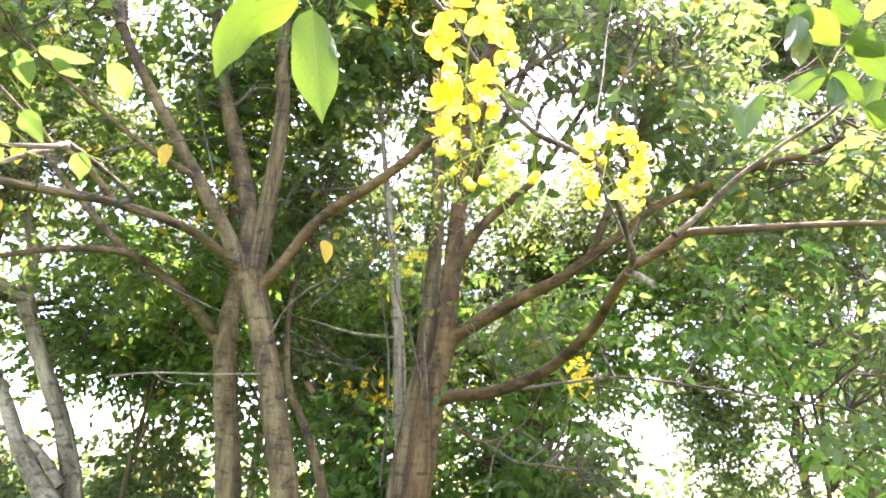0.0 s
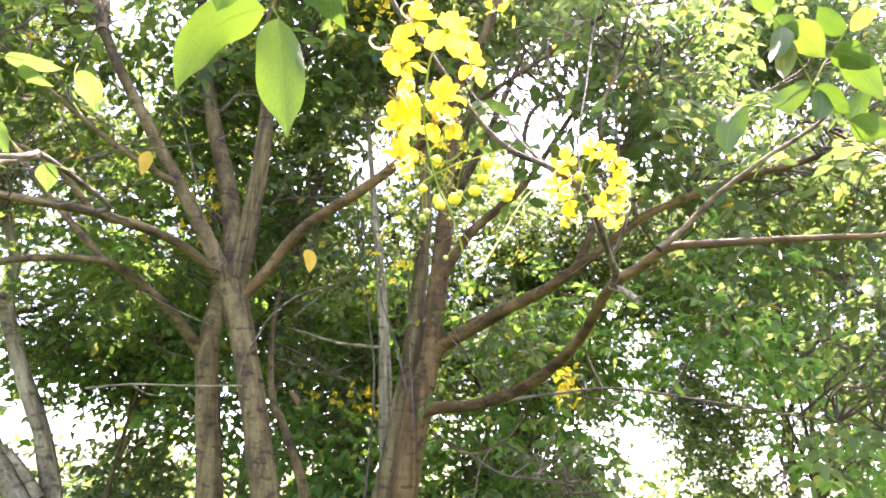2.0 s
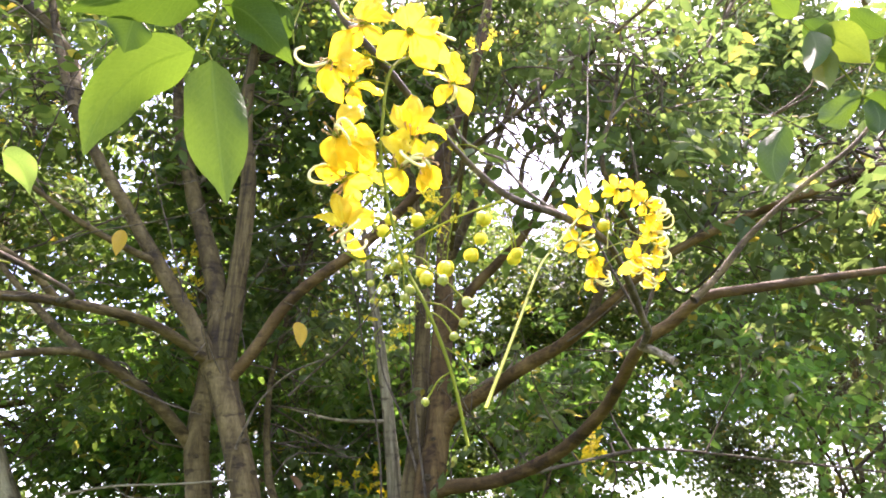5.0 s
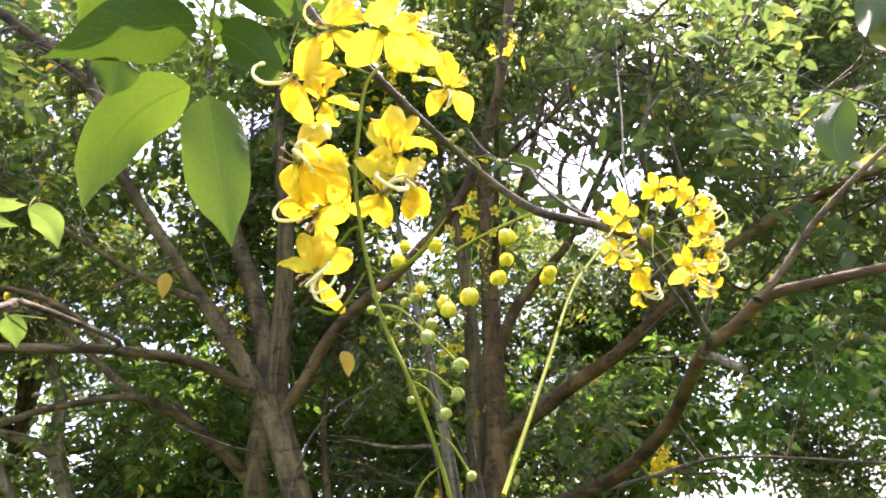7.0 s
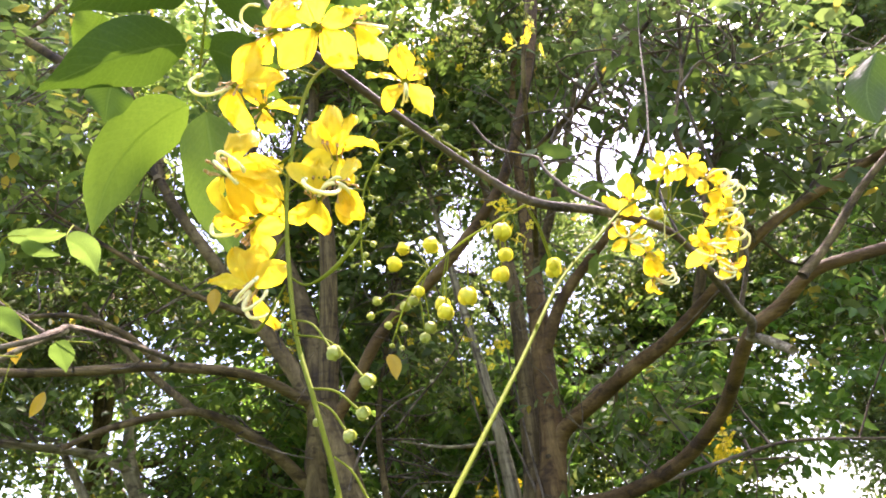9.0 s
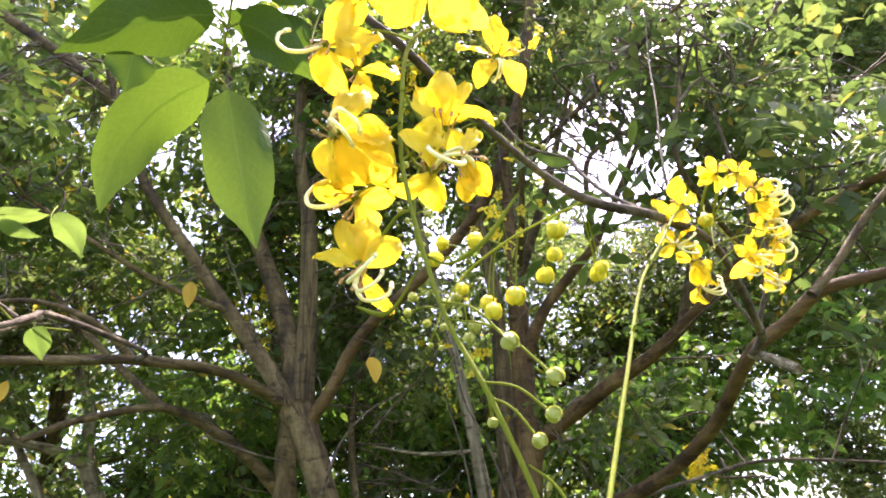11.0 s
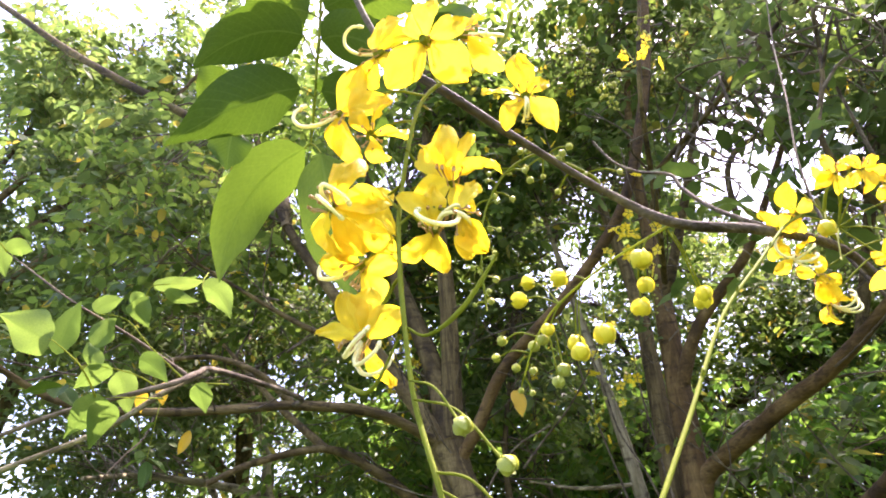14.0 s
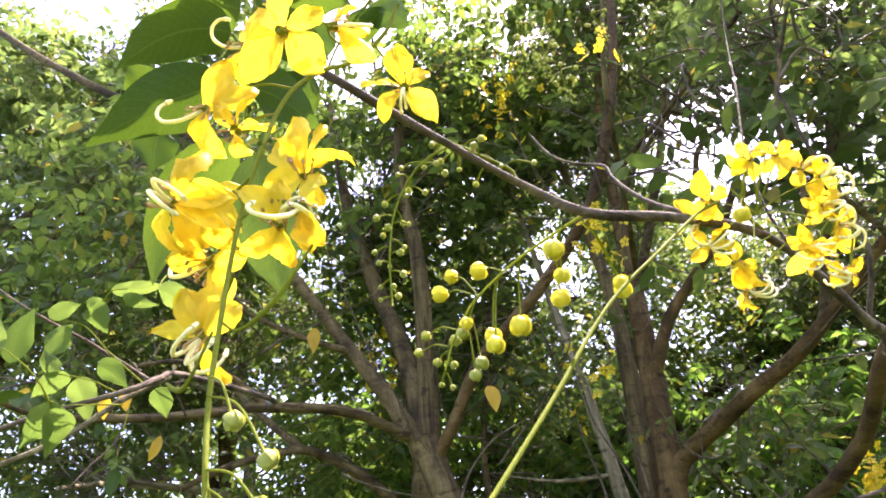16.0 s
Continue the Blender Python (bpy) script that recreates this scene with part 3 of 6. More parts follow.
C_STEMS = [
    ([(0.03, 3.33, 2.28), (0.09, 3.3, 2.39), (0.295, 3.1, 2.483), (0.45, 2.88, 2.53), (0.565, 2.72, 2.56), (0.746, 2.5, 2.667), (0.882, 2.3, 2.743), (1.168, 2.1, 2.814), (1.377, 2.0, 2.853), (1.61, 1.95, 2.946), (1.95, 1.9, 3.15)], (0.042, 0.038, 0.034, 0.03, 0.026, 0.02, 0.0165, 0.0135, 0.011, 0.009, 0.007), 0),
    ([(-0.03, 3.32, 2.03), (0.08, 3.18, 2.05), (0.261, 3.0, 2.051), (0.435, 2.57, 2.075), (0.52, 2.08, 2.125), (0.528, 1.65, 2.185), (0.584, 1.56, 2.216), (0.642, 1.5, 2.252), (0.764, 1.5, 2.272), (0.944, 1.52, 2.303), (1.113, 1.54, 2.33), (1.28, 1.55, 2.355), (1.583, 1.55, 2.44)], (0.038, 0.032, 0.028, 0.0235, 0.018, 0.0145, 0.0138, 0.0125, 0.011, 0.0095, 0.0085, 0.007, 0.005), 0),
    ([(0.6, 1.455, 2.228), (0.67, 1.46, 2.29), (0.76, 1.45, 2.385), (0.89, 1.42, 2.49), (1.045, 1.4, 2.606), (1.2, 1.4, 2.8)], 0.0095, 0.004),
    ([(0.161, 2.6, 3.437), (0.297, 2.5, 3.487), (0.447, 2.4, 3.545), (0.747, 2.2, 3.697), (1.1, 2.0, 3.9)], 0.012, 0.006),
    ([(0.1, 3.3, 3.3), (0.13, 2.9, 3.3), (0.161, 2.6, 3.437), (0.2, 2.3, 3.65), (0.3, 2.2, 4.1)], 0.016, 0.008),
    ([(0.06, 3.4, 3.2), (0.3, 3.2, 3.7), (0.5, 3.0, 4.2)], 0.03, 0.012),
    ([(0.3, 2.95, 2.05), (0.62, 3.0, 2.12), (1.0, 3.2, 2.2), (1.4, 2.9, 2.1), (1.8, 2.5, 1.97)], 0.0085, 0.004),
    ([(0.05, 3.3, 1.95), (0.25, 3.3, 1.85), (0.45, 3.25, 1.95), (0.55, 3.25, 2.15)], 0.01, 0.004),
    ([(0.25, 3.3, 1.85), (0.45, 3.2, 1.75), (0.7, 3.15, 1.8)], 0.007, 0.003),
    ([(0.04, 3.34, 2.75), (0.186, 3.3, 3.019), (0.357, 3.25, 3.191), (0.489, 3.2, 3.312), (0.633, 3.1, 3.521), (0.9, 2.9, 3.95)], 0.034, 0.012),
    ([(0.085, 3.4, 3.75), (0.261, 3.2, 3.895), (0.549, 3.1, 4.126), (0.944, 3.0, 4.352), (1.411, 2.9, 4.668), (1.8, 2.85, 5.0)], 0.014, 0.006),
    ([(0.489, 3.2, 3.312), (0.523, 3.1, 3.749), (0.789, 3.0, 3.865), (1.138, 2.9, 4.13), (1.488, 2.8, 4.407), (1.9, 2.7, 4.8)], 0.016, 0.006),
    ([(0.65, 2.62, 2.6), (0.85, 2.6, 3.1), (0.978, 2.6, 3.451), (1.165, 2.6, 3.768), (1.315, 2.6, 3.955), (1.538, 2.6, 4.241), (1.8, 2.6, 4.7)], 0.02, 0.009),
    ([(0.633, 3.1, 3.45), (1.017, 3.1, 3.534), (1.388, 3.0, 3.718), (1.846, 2.9, 3.867), (2.31, 2.8, 4.091)], 0.014, 0.005),
    ([(0.789, 3.0, 3.865), (1.141, 3.2, 4.005), (1.469, 3.1, 4.16), (1.92, 3.0, 4.495)], 0.01, 0.004),
    ([(0.218, 3.0, 3.723), (0.423, 2.9, 3.767), (0.806, 2.8, 3.607)], 0.007, 0.003),
    ([(0.85, 2.33, 2.73), (0.617, 2.0, 2.927), (0.729, 2.1, 3.305), (0.847, 2.2, 3.78)], 0.01, 0.006),
    ([(0.44, 1.31, 2.12), (0.385, 1.33, 2.3), (0.394, 1.4, 2.5), (0.447, 1.5, 2.752), (0.494, 1.6, 2.994), (0.56, 1.7, 3.298)], 0.0028, 0.0016),
]
tree_c = thing("tree", (-0.2, 3.28, 0), "red-brown flowering tree with a low sweeping branch", "tree", "trees of the grove")
limb("trunk", tree_c, C_TRUNK, (0.088, 0.082, 0.074, 0.072, 0.06, 0.055, 0.047, 0.03, 0.02, 0.012), 0, BARK_RED, 28, 0.09, steps=16)
limb("trunk", tree_c, C_SECOND, (0.075, 0.07, 0.065, 0.06, 0.05, 0.042, 0.036, 0.02), 0, BARK, 26, 0.1, "grey-brown second trunk", steps=16)
for pts, r0, r1 in C_STEMS:
    limb("limb", tree_c, pts, r0, r1, BARK_RED if r1 == 0 or r0 > 0.03 else (KNOT if r0 < 0.004 else TWIG if r0 < 0.009 else BARK), 16, 0.08, steps=10)
bm = bmesh.new()
tube(bm, [(0.528, 1.63, 2.185), (0.545, 1.57, 2.15), (0.562, 1.52, 2.112)], 0.011, 0.009, 8, 4, 0.1, (-0.2, 3.28, 0))
part("broken_stub", bm, BARK_PALE, tree_c, "short broken branch stub with pale end")
# the last blob is added high up to keep sun off the trunks
foliage("crown", tree_c, [(0.3, 3.6, 5.6, 1.5, 0.8, 1.0), (1.5, 2.3, 3.4, 0.9, 0.6, 0.75), (1.9, 2.2, 2.7, 0.7, 0.5, 0.45), (0.7, 3.6, 1.7, 0.6, 0.3, 0.35), (2.1, 2.6, 2.0, 0.5, 0.5, 0.3), (0.72, 2.95, 4.15, 0.5, 0.2, 0.35), (0.98, 2.6, 3.65, 0.4, 0.25, 0.35), (0.62, 3.3, 2.45, 0.3, 0.2, 0.25), (0.4, 4.75, 6.7, 0.9, 0.45, 0.4)],
        315, 0.066, 7, 5, 0.24, 0.28, LEAF_OLIVE, True, -0.12, 0.9, along(C_TRUNK[5:], *[s[0] for s in C_STEMS]))

foliage("leaf_sprig", tree_c, [(0.5, 2.35, 3.2, 0.5, 0.22, 0.38)], 20, 0.1, 2, 2, 0.16, 0.2, LEAF_DARK, True, -1, 0.9, along(C_STEMS[3][0], C_STEMS[4][0]), lanes=False)

bare_twigs(tree_c, [st[0] for st in C_STEMS], 60)


def knots(tree, scars):
    """Old branch scars: a raised lip round a dark sunken eye, each on the face of its trunk."""
    root = tree.matrix_basis.translation
    for place, out, size in scars:
        turn = axes_from(out, (0, 0, 1))
        bm = bmesh.new()
        rings = []
        for lift, wide in ((-0.3, 1.7), (0.0, 1.2), (0.2, 0.95), (0.12, 0.7), (-0.05, 0.5)):
            ring = []
            for k in range(14):
                a = 2 * math.pi * k / 14
                rr = 0.68 * size * wide * (1 + 0.5 * noise.noise(Vector((math.cos(a) * 1.7, math.sin(a) * 1.7, place[2] * 9 + wide))))
                ring.append(bm.verts.new(Vector(place) - root + turn @ Vector((lift * size, math.cos(a) * rr * 1.25, math.sin(a) * rr * 0.8))))
            rings.append(ring)
        for u, v in zip(rings, rings[1:]):
            for k in range(14):
                bm.faces.new((u[k], u[(k + 1) % 14], v[(k + 1) % 14], v[k]))
        bm.faces.new(rings[-1])
        part("knot", bm, KNOT, tree)


knots(tree_a, [((-0.703, 2.985, 1.746), (0.1, -1, 0.1), 0.022), ((-0.822, 3.008, 2.236), (-0.3, -1, 0.1), 0.012), ((-0.738, 2.99, 1.968), (0.5, -1, 0), 0.012), ((-0.76, 3.0, 2.103), (0.7, -1, 0), 0.011), ((-1.0, 3.04, 2.6), (0.2, -1, 0.1), 0.02)])
knots(tree_b, [((-1.193, 3.436, 2.241), (0, -1, 0), 0.012), ((-1.165, 3.44, 2.09), (0.2, -1, 0), 0.01)])
knots(tree_c, [((-0.035, 3.245, 2.1), (-0.2, -1, 0.1), 0.018), ((0.03, 3.29, 2.55), (0, -1, 0), 0.01), ((-0.008, 3.27, 2.276), (-0.2, -1, 0), 0.01)])
for pts in [
    [(-0.27, 3.5, 1.609), (-0.265, 3.5, 1.948), (-0.288, 3.5, 2.313), (-0.371, 3.5, 2.706), (-0.431, 3.5, 3.061), (-0.502, 3.5, 3.363), (-0.55, 3.5, 3.8)],
    [(-0.07, 3.3, 2.1), (-0.12, 3.35, 2.26), (-0.179, 3.35, 2.442), (-0.267, 3.4, 2.646), (-0.309, 3.4, 2.918), (-0.371, 3.4, 3.168), (-0.4, 3.4, 3.5)],
    [(-0.03, 3.24, 1.95), (-0.05, 3.25, 2.1), (-0.09, 3.3, 2.403), (-0.122, 3.35, 2.738), (-0.13, 3.4, 3.035), (-0.119, 3.4, 3.25)],
    [(-0.72, 3.3, 2.5), (-0.593, 3.3, 2.63), (-0.463, 3.2, 2.7), (-0.315, 3.1, 2.831), (-0.226, 3.0, 2.923)],
    [(-0.85, 3.0, 2.2), (-0.803, 2.95, 2.28), (-0.753, 2.95, 2.394), (-0.621, 2.9, 2.499), (-0.465, 2.9, 2.564)],
]:
    limb("twig", tree_c if pts[0][0] > -0.5 else tree_a, pts, 0.007, 0.003, TWIG, 6, 0.15)
for pts in [
    [(-1.54, 2.95, 3.36), (-1.773, 2.8, 3.114), (-1.573, 2.75, 3.142), (-1.279, 2.7, 3.161), (-1.094, 2.7, 3.207), (-1.021, 2.7, 3.267)],
    [(-1.43, 2.44, 2.69), (-1.574, 2.55, 2.801), (-1.668, 2.5, 2.862), (-1.739, 2.45, 2.861), (-1.816, 2.4, 2.829)],
    [(-1.19, 3.02, 2.85), (-1.225, 3.0, 2.998), (-1.315, 3.0, 3.229), (-1.415, 2.95, 3.513), (-1.497, 2.9, 3.849), (-1.55, 2.9, 4.3)],
    [(-1.7, 2.6, 3.3), (-1.809, 2.6, 3.381), (-1.717, 2.5, 3.646), (-1.618, 2.4, 3.771), (-1.5, 2.4, 4.0)],
    [(-1.48, 3.2, 2.57), (-1.393, 3.0, 2.491), (-1.149, 3.0, 2.388), (-1.04, 3.05, 2.36)],
]:
    limb("twig", tree_a, pts, 0.005, 0.002, TWIG, 6, 0.15)

pale = thing("tree", (-0.15, 3.62, 0), "thin pale-barked trunk beside the red-brown tree", "tree", "trees of the grove")
limb("trunk", pale, C_PALE, (0.05, 0.05, 0.046, 0.04, 0.034, 0.028, 0.02, 0.012), 0, BARK_PALE, 22, 0.1, steps=16)
limb("limb", pale, [(-0.248, 3.6, 2.43), (-0.5, 3.5, 2.42), (-0.75, 3.5, 2.48)], 0.012, 0.005, BARK_PALE, 8)
foliage("crown", pale, [(-0.5, 3.9, 4.4, 0.8, 0.5, 0.9)], 48, 0.075, 7, 5, 0.25, 0.3, LEAF, True, -0.2, 0.9, along(C_PALE[5:]))

# ---- the pale forked trees at the edge of the grove ----
D_TRUNK = [(-2.1, 4.5, -0.1), (-2.25, 4.5, 0.8), (-2.372, 4.5, 1.37), (-2.472, 4.5, 1.648), (-2.61, 4.5, 1.939), (-2.811, 4.5, 2.241), (-2.977, 4.5, 2.52), (-3.13, 4.5, 2.814), (-3.18, 4.5, 3.18), (-3.43, 4.5, 3.7), (-3.6, 4.5, 4.6)]
D_SECOND = [(-2.2, 4.45, 0.95), (-2.383, 4.4, 1.303), (-2.569, 4.4, 1.497), (-2.774, 4.4, 1.733), (-2.941, 4.4, 1.983), (-3.112, 4.4, 2.244), (-3.6, 4.3, 3.0)]
D_THIRD = [(-2.43, 4.4, 1.5), (-2.632, 4.4, 1.705), (-2.796, 4.4, 1.805), (-3.1, 4.3, 1.9)]
D_SIDE = [(-3.08, 4.5, 2.75), (-3.25, 4.35, 2.85), (-3.4, 4.1, 2.88), (-3.5, 3.6, 2.85), (-3.3, 3.0, 2.7)]
tree_d = thing("tree", (-2.1, 4.5, 0), "pale-barked forked tree at the grove's edge", "tree", "trees of the grove")
limb("trunk", tree_d, D_TRUNK, (0.085, 0.075, 0.07, 0.064, 0.058, 0.055, 0.052, 0.06, 0.045, 0.035, 0.02), 0, BARK_PALE, 14, 0.14)
limb("limb", tree_d, D_THIRD, 0.035, 0.014, BARK_PALE, 10)
limb("limb", tree_d, D_SECOND, 0.085, 0.025, BARK_PALE, 12, 0.16)
limb("limb", tree_d, D_SIDE, 0.045, 0.012, BARK_PALE, 10)
foliage("crown", tree_d, [(-3.6, 4.4, 4.6, 1.3, 0.8, 1.1), (-4.2, 3.8, 3.3, 0.8, 0.6, 0.7), (-2.8, 5.1, 3.0, 0.7, 0.3, 0.5), (-4.6, 3.4, 5.0, 1.0, 0.8, 1.2), (-3.4, 5.3, 2.6, 0.5, 0.3, 0.25)],
        260, 0.075, 7, 5, 0.25, 0.3, LEAF_OLIVE, True, -0.2, 0.9, along(D_TRUNK[5:], D_SECOND[2:], D_SIDE))

# ---- trees further back ----
simple_tree((-0.3, 6.2, 0), 7.0, 0.13, [(-0.6, 6.2, 4.2, 1.6, 0.8, 1.5), (0.5, 6.0, 3.2, 1.2, 0.7, 1.0), (-1.2, 6.0, 2.9, 1.1, 0.7, 0.9), (-0.2, 6.2, 1.9, 1.3, 0.6, 0.7), (0.9, 5.8, 2.1, 0.7, 0.5, 0.6), (1.35, 5.6, 3.5, 0.8, 0.5, 0.8), (-0.2, 6.3, 6.4, 1.6, 0.9, 1.4), (1.1, 6.6, 2.9, 0.9, 0.5, 0.7), (-0.6, 6.8, 3.0, 1.0, 0.5, 0.8)], 1000, 0.075, LEAF_DARK, "dense dark green tree behind the trunks", group="trees behind")
# the last blob is added above the view to shade the forked tree's crown
simple_tree((-2.6, 6.6, 0), 7.5, 0.045, [(-2.6, 6.5, 4.2, 1.5, 0.8, 1.3), (-2.2, 6.3, 2.9, 1.1, 0.6, 0.7), (-3.0, 6.4, 6.4, 1.7, 0.9, 1.4), (-1.6, 6.5, 1.9, 0.9, 0.5, 0.5), (-1.9, 4.1, 8.5, 1.3, 1.1, 0.7)], 650, 0.075, LEAF_DARK, "leafy green tree behind the forked tree", gap=-0.24, group="trees behind")
simple_tree((-5.0, 6.4, 0), 8.0, 0.13, [(-4.6, 6.2, 4.0, 1.3, 0.8, 1.2), (-5.4, 6.0, 6.0, 1.6, 0.9, 1.5), (-6.4, 5.6, 4.4, 1.5, 0.8, 1.4), (-5.0, 6.2, 8.2, 1.8, 1.0, 1.2), (-4.5, 6.4, 2.7, 0.8, 0.5, 0.5), (-3.9, 6.5, 3.25, 0.9, 0.4, 0.65)], 460, 0.1, LEAF_DARK, "tall leafy tree with sky between its leaves", gap=-0.22, group="trees behind")
simple_tree((4.7, 7.2, 0), 7.0, 0.06, [(1.5, 5.3, 4.4, 1.1, 0.7, 1.0), (2.5, 5.0, 4.2, 1.2, 0.8, 1.2), (2.3, 5.0, 6.2, 1.5, 0.8, 1.2), (3.3, 4.8, 5.2, 1.1, 0.8, 1.2), (3.4, 5.0, 3.4, 1.0, 0.6, 0.7), (4.3, 6.0, 6.2, 1.2, 0.8, 1.3), (4.6, 6.0, 4.6, 0.9, 0.6, 0.9), (5.4, 6.2, 7.0, 0.9, 0.6, 0.9)], 940, 0.07, LEAF_OLIVE, "leafy yellow-green tree beside the grove", lean=(-0.4, -0.6), group="trees behind")
simple_tree((4.9, 8.8, 0), 7.0, 0.07, [(4.4, 8.4, 3.6, 1.6, 0.9, 1.3), (3.3, 8.2, 2.5, 0.9, 0.7, 0.9), (5.6, 8.0, 4.6, 1.5, 0.9, 1.5), (4.6, 8.2, 2.0, 1.6, 0.7, 0.7), (3.9, 8.2, 5.4, 1.4, 0.9, 1.0)], 700, 0.075, LEAF, "dark small-leaved tree across the clearing", gap=-0.2, group="trees behind")
simple_tree((-7.6, 5.0, 0), 9.0, 0.14, [(-7.0, 4.6, 6.6, 1.5, 1.0, 1.6), (-7.6, 4.6, 4.6, 1.5, 0.9, 1.3), (-6.0, 4.2, 8.6, 1.8, 1.2, 1.4), (-8.6, 4.2, 8.5, 1.6, 1.0, 1.8)], 270, 0.11, LEAF, "tall leafy tree with green leaves", gap=-0.25, group="trees behind")
simple_tree((-5.6, 2.5, 0), 8.5, 0.09, [(-4.4, 3.5, 6.3, 1.1, 0.7, 1.2), (-3.5, 3.4, 5.6, 0.9, 0.5, 0.9), (-5.1, 2.9, 4.6, 0.9, 0.6, 1.1), (-4.0, 3.9, 7.5, 1.4, 0.6, 0.8), (-5.6, 3.3, 7.2, 1.0, 0.6, 1.0)], 150, 0.125, LEAF, "slender tree with broad green leaves hanging in sprays", full=True, per=7, spray=0.32, radius=0.34, gap=-0.15, group="trees behind")

# unseen tree, added mostly above the view to shade the crowns at right
simple_tree((7.4, 8.6, 0), 12.0, 0.16, [(3.0, 5.6, 8.6, 2.0, 1.4, 0.9), (5.0, 6.0, 8.4, 1.8, 1.4, 1.0), (4.4, 4.4, 9.0, 1.6, 1.0, 0.9)], 130, 0.1, LEAF, "tall spreading tree added out of view to shade the grove", group="trees behind")

# ---- understorey and the far side of the grove ----
def young_tree(place, height, blobs, clumps, label, leaf=0.08):
    x, y, z = place
    tree = thing("young_tree", place, label, "young tree", "understorey trees")
    top = (x + 0.1, y, height)
    limb("trunk", tree, [(x, y, -0.1), (x - 0.05, y, height * 0.5), top], 0.026, 0.01, BARK, 8)
    lines = []
    for b in blobs:
        foot = (x - 0.02, y, height * 0.55)
        lines.append([foot, tuple((np.array(foot) + np.array(b[:3])) / 2 + np.array([0, 0, 0.1])), tuple(b[:3])])
        limb("limb", tree, lines[-1], 0.012, 0.004, BARK, 6)
    foliage("crown", tree, blobs, int(clumps * 1.5), leaf, 7, 5, 0.26, 0.27, LEAF_FRESH, True, -0.35, 1.0, along(*lines))


young_tree((-2.2, 4.9, 0), 3.2, [(-2.3, 5.0, 2.8, 0.85, 0.35, 0.5), (-1.9, 4.8, 3.5, 0.9, 0.45, 0.6), (-2.7, 5.25, 2.4, 0.5, 0.3, 0.25), (-1.5, 4.6, 2.2, 0.4, 0.3, 0.4)], 75, "young tree with broad fresh green leaves")
young_tree((-0.5, 4.7, 0), 2.6, [(-0.55, 4.5, 1.95, 0.55, 0.35, 0.4), (-0.3, 4.9, 2.9, 0.7, 0.4, 0.6), (-0.75, 4.7, 1.4, 0.5, 0.35, 0.4), (-0.3, 4.4, 1.5, 0.35, 0.3, 0.3)], 62, "young tree with bright leaves behind the trunks")
young_tree((0.6, 4.3, 0), 2.4, [(0.45, 4.2, 1.75, 0.45, 0.3, 0.4), (0.85, 4.4, 2.55, 0.55, 0.35, 0.5), (0.9, 4.0, 1.6, 0.4, 0.3, 0.35)], 52, "young tree with large drooping green leaves")
young_tree((2.6, 4.3, 0), 3.2, [(2.1, 4.2, 3.0, 0.7, 0.4, 0.5), (2.9, 4.2, 2.5, 0.7, 0.4, 0.4), (2.5, 4.4, 3.7, 0.7, 0.4, 0.5), (2.6, 3.6, 2.0, 0.5, 0.4, 0.25)], 46, "young tree hung with large green leaves")
for place, height, blobs, clumps in [
    ((-3.0, 11.0, 0), 8.0, [(-3.4, 11, 5.0, 2.2, 1.0, 1.6), (-1.2, 11, 4.4, 1.8, 1.0, 1.6), (-1.6, 11, 7.4, 2.6, 1.0, 1.8), (-1.0, 11, 2.6, 1.3, 0.8, 0.9)], 210),
    ((1.6, 12.0, 0), 9.0, [(1.0, 12, 5.4, 1.8, 1.0, 1.8), (2.8, 12, 7.0, 2.2, 1.0, 1.8), (1.6, 12, 8.8, 2.2, 1.0, 1.2), (0.4, 12, 3.0, 1.4, 0.8, 1.1)], 420),
    ((-8.5, 9.5, 0), 10.0, [(-7.4, 9.2, 5.0, 2.2, 1.0, 1.8), (-9.6, 8.6, 7.0, 2.2, 1.0, 2.0), (-7.2, 9.0, 9.0, 2.4, 1.0, 1.8), (-10.6, 8.0, 10.6, 2.4, 1.2, 2.0)], 300),
    ((6.8, 10.5, 0), 9.0, [(6.2, 10.4, 5.4, 2.0, 1.0, 1.8), (7.4, 10, 3.4, 1.8, 1.0, 1.2), (5.6, 10.6, 7.6, 2.2, 1.0, 1.4)], 330),
]:
    simple_tree(place, height, 0.09, blobs, clumps, 0.1, LEAF_DARK, "dark green tree on the far side of the grove", per=9, radius=0.5, spray=0.4, gap=-0.32, group="trees on the far side")
for place, r, n, top in [((-3.4, 7.5, 0), 0.9, 60, 1.8), ((-5.2, 7.0, 0), 1.0, 60, 1.8), ((-1.4, 5.6, 0), 0.8, 85, 2.1), ((0.6, 5.0, 0), 0.8, 70, 1.8), ((2.6, 9.0, 0), 0.8, 40, 1.8), ((5.2, 7.6, 0), 1.1, 70, 1.8),
                         ((-2.3, 5.9, 0), 0.55, 75, 2.35), ((-3.2, 6.3, 0), 0.75, 75, 1.88), ((-4.3, 6.2, 0), 0.75, 60, 1.92)]:
    bush = thing("bush", place, "leafy green bush at the foot of the grove", "bush", "bushes")
    x, y, z = place
    stems = []
    for k in range(5):
        a = 2 * math.pi * k / 5 + x
        stems.append([(x, y, -0.05), (x + 0.2 * r * math.cos(a), y + 0.2 * r * math.sin(a), 0.6), (x + 0.5 * r * math.cos(a), y + 0.5 * r * math.sin(a), 1.3)])
        limb("stem", bush, stems[-1], 0.014, 0.005, BARK, 6)
    foliage("crown", bush, [(x, y, 0.06 + top * 0.5, r, r * 0.8, top * 0.5 - 0.05)], n, 0.085, 8, 4, 0.28, 0.3, LEAF, False, -0.5, 0.9, along(*stems))

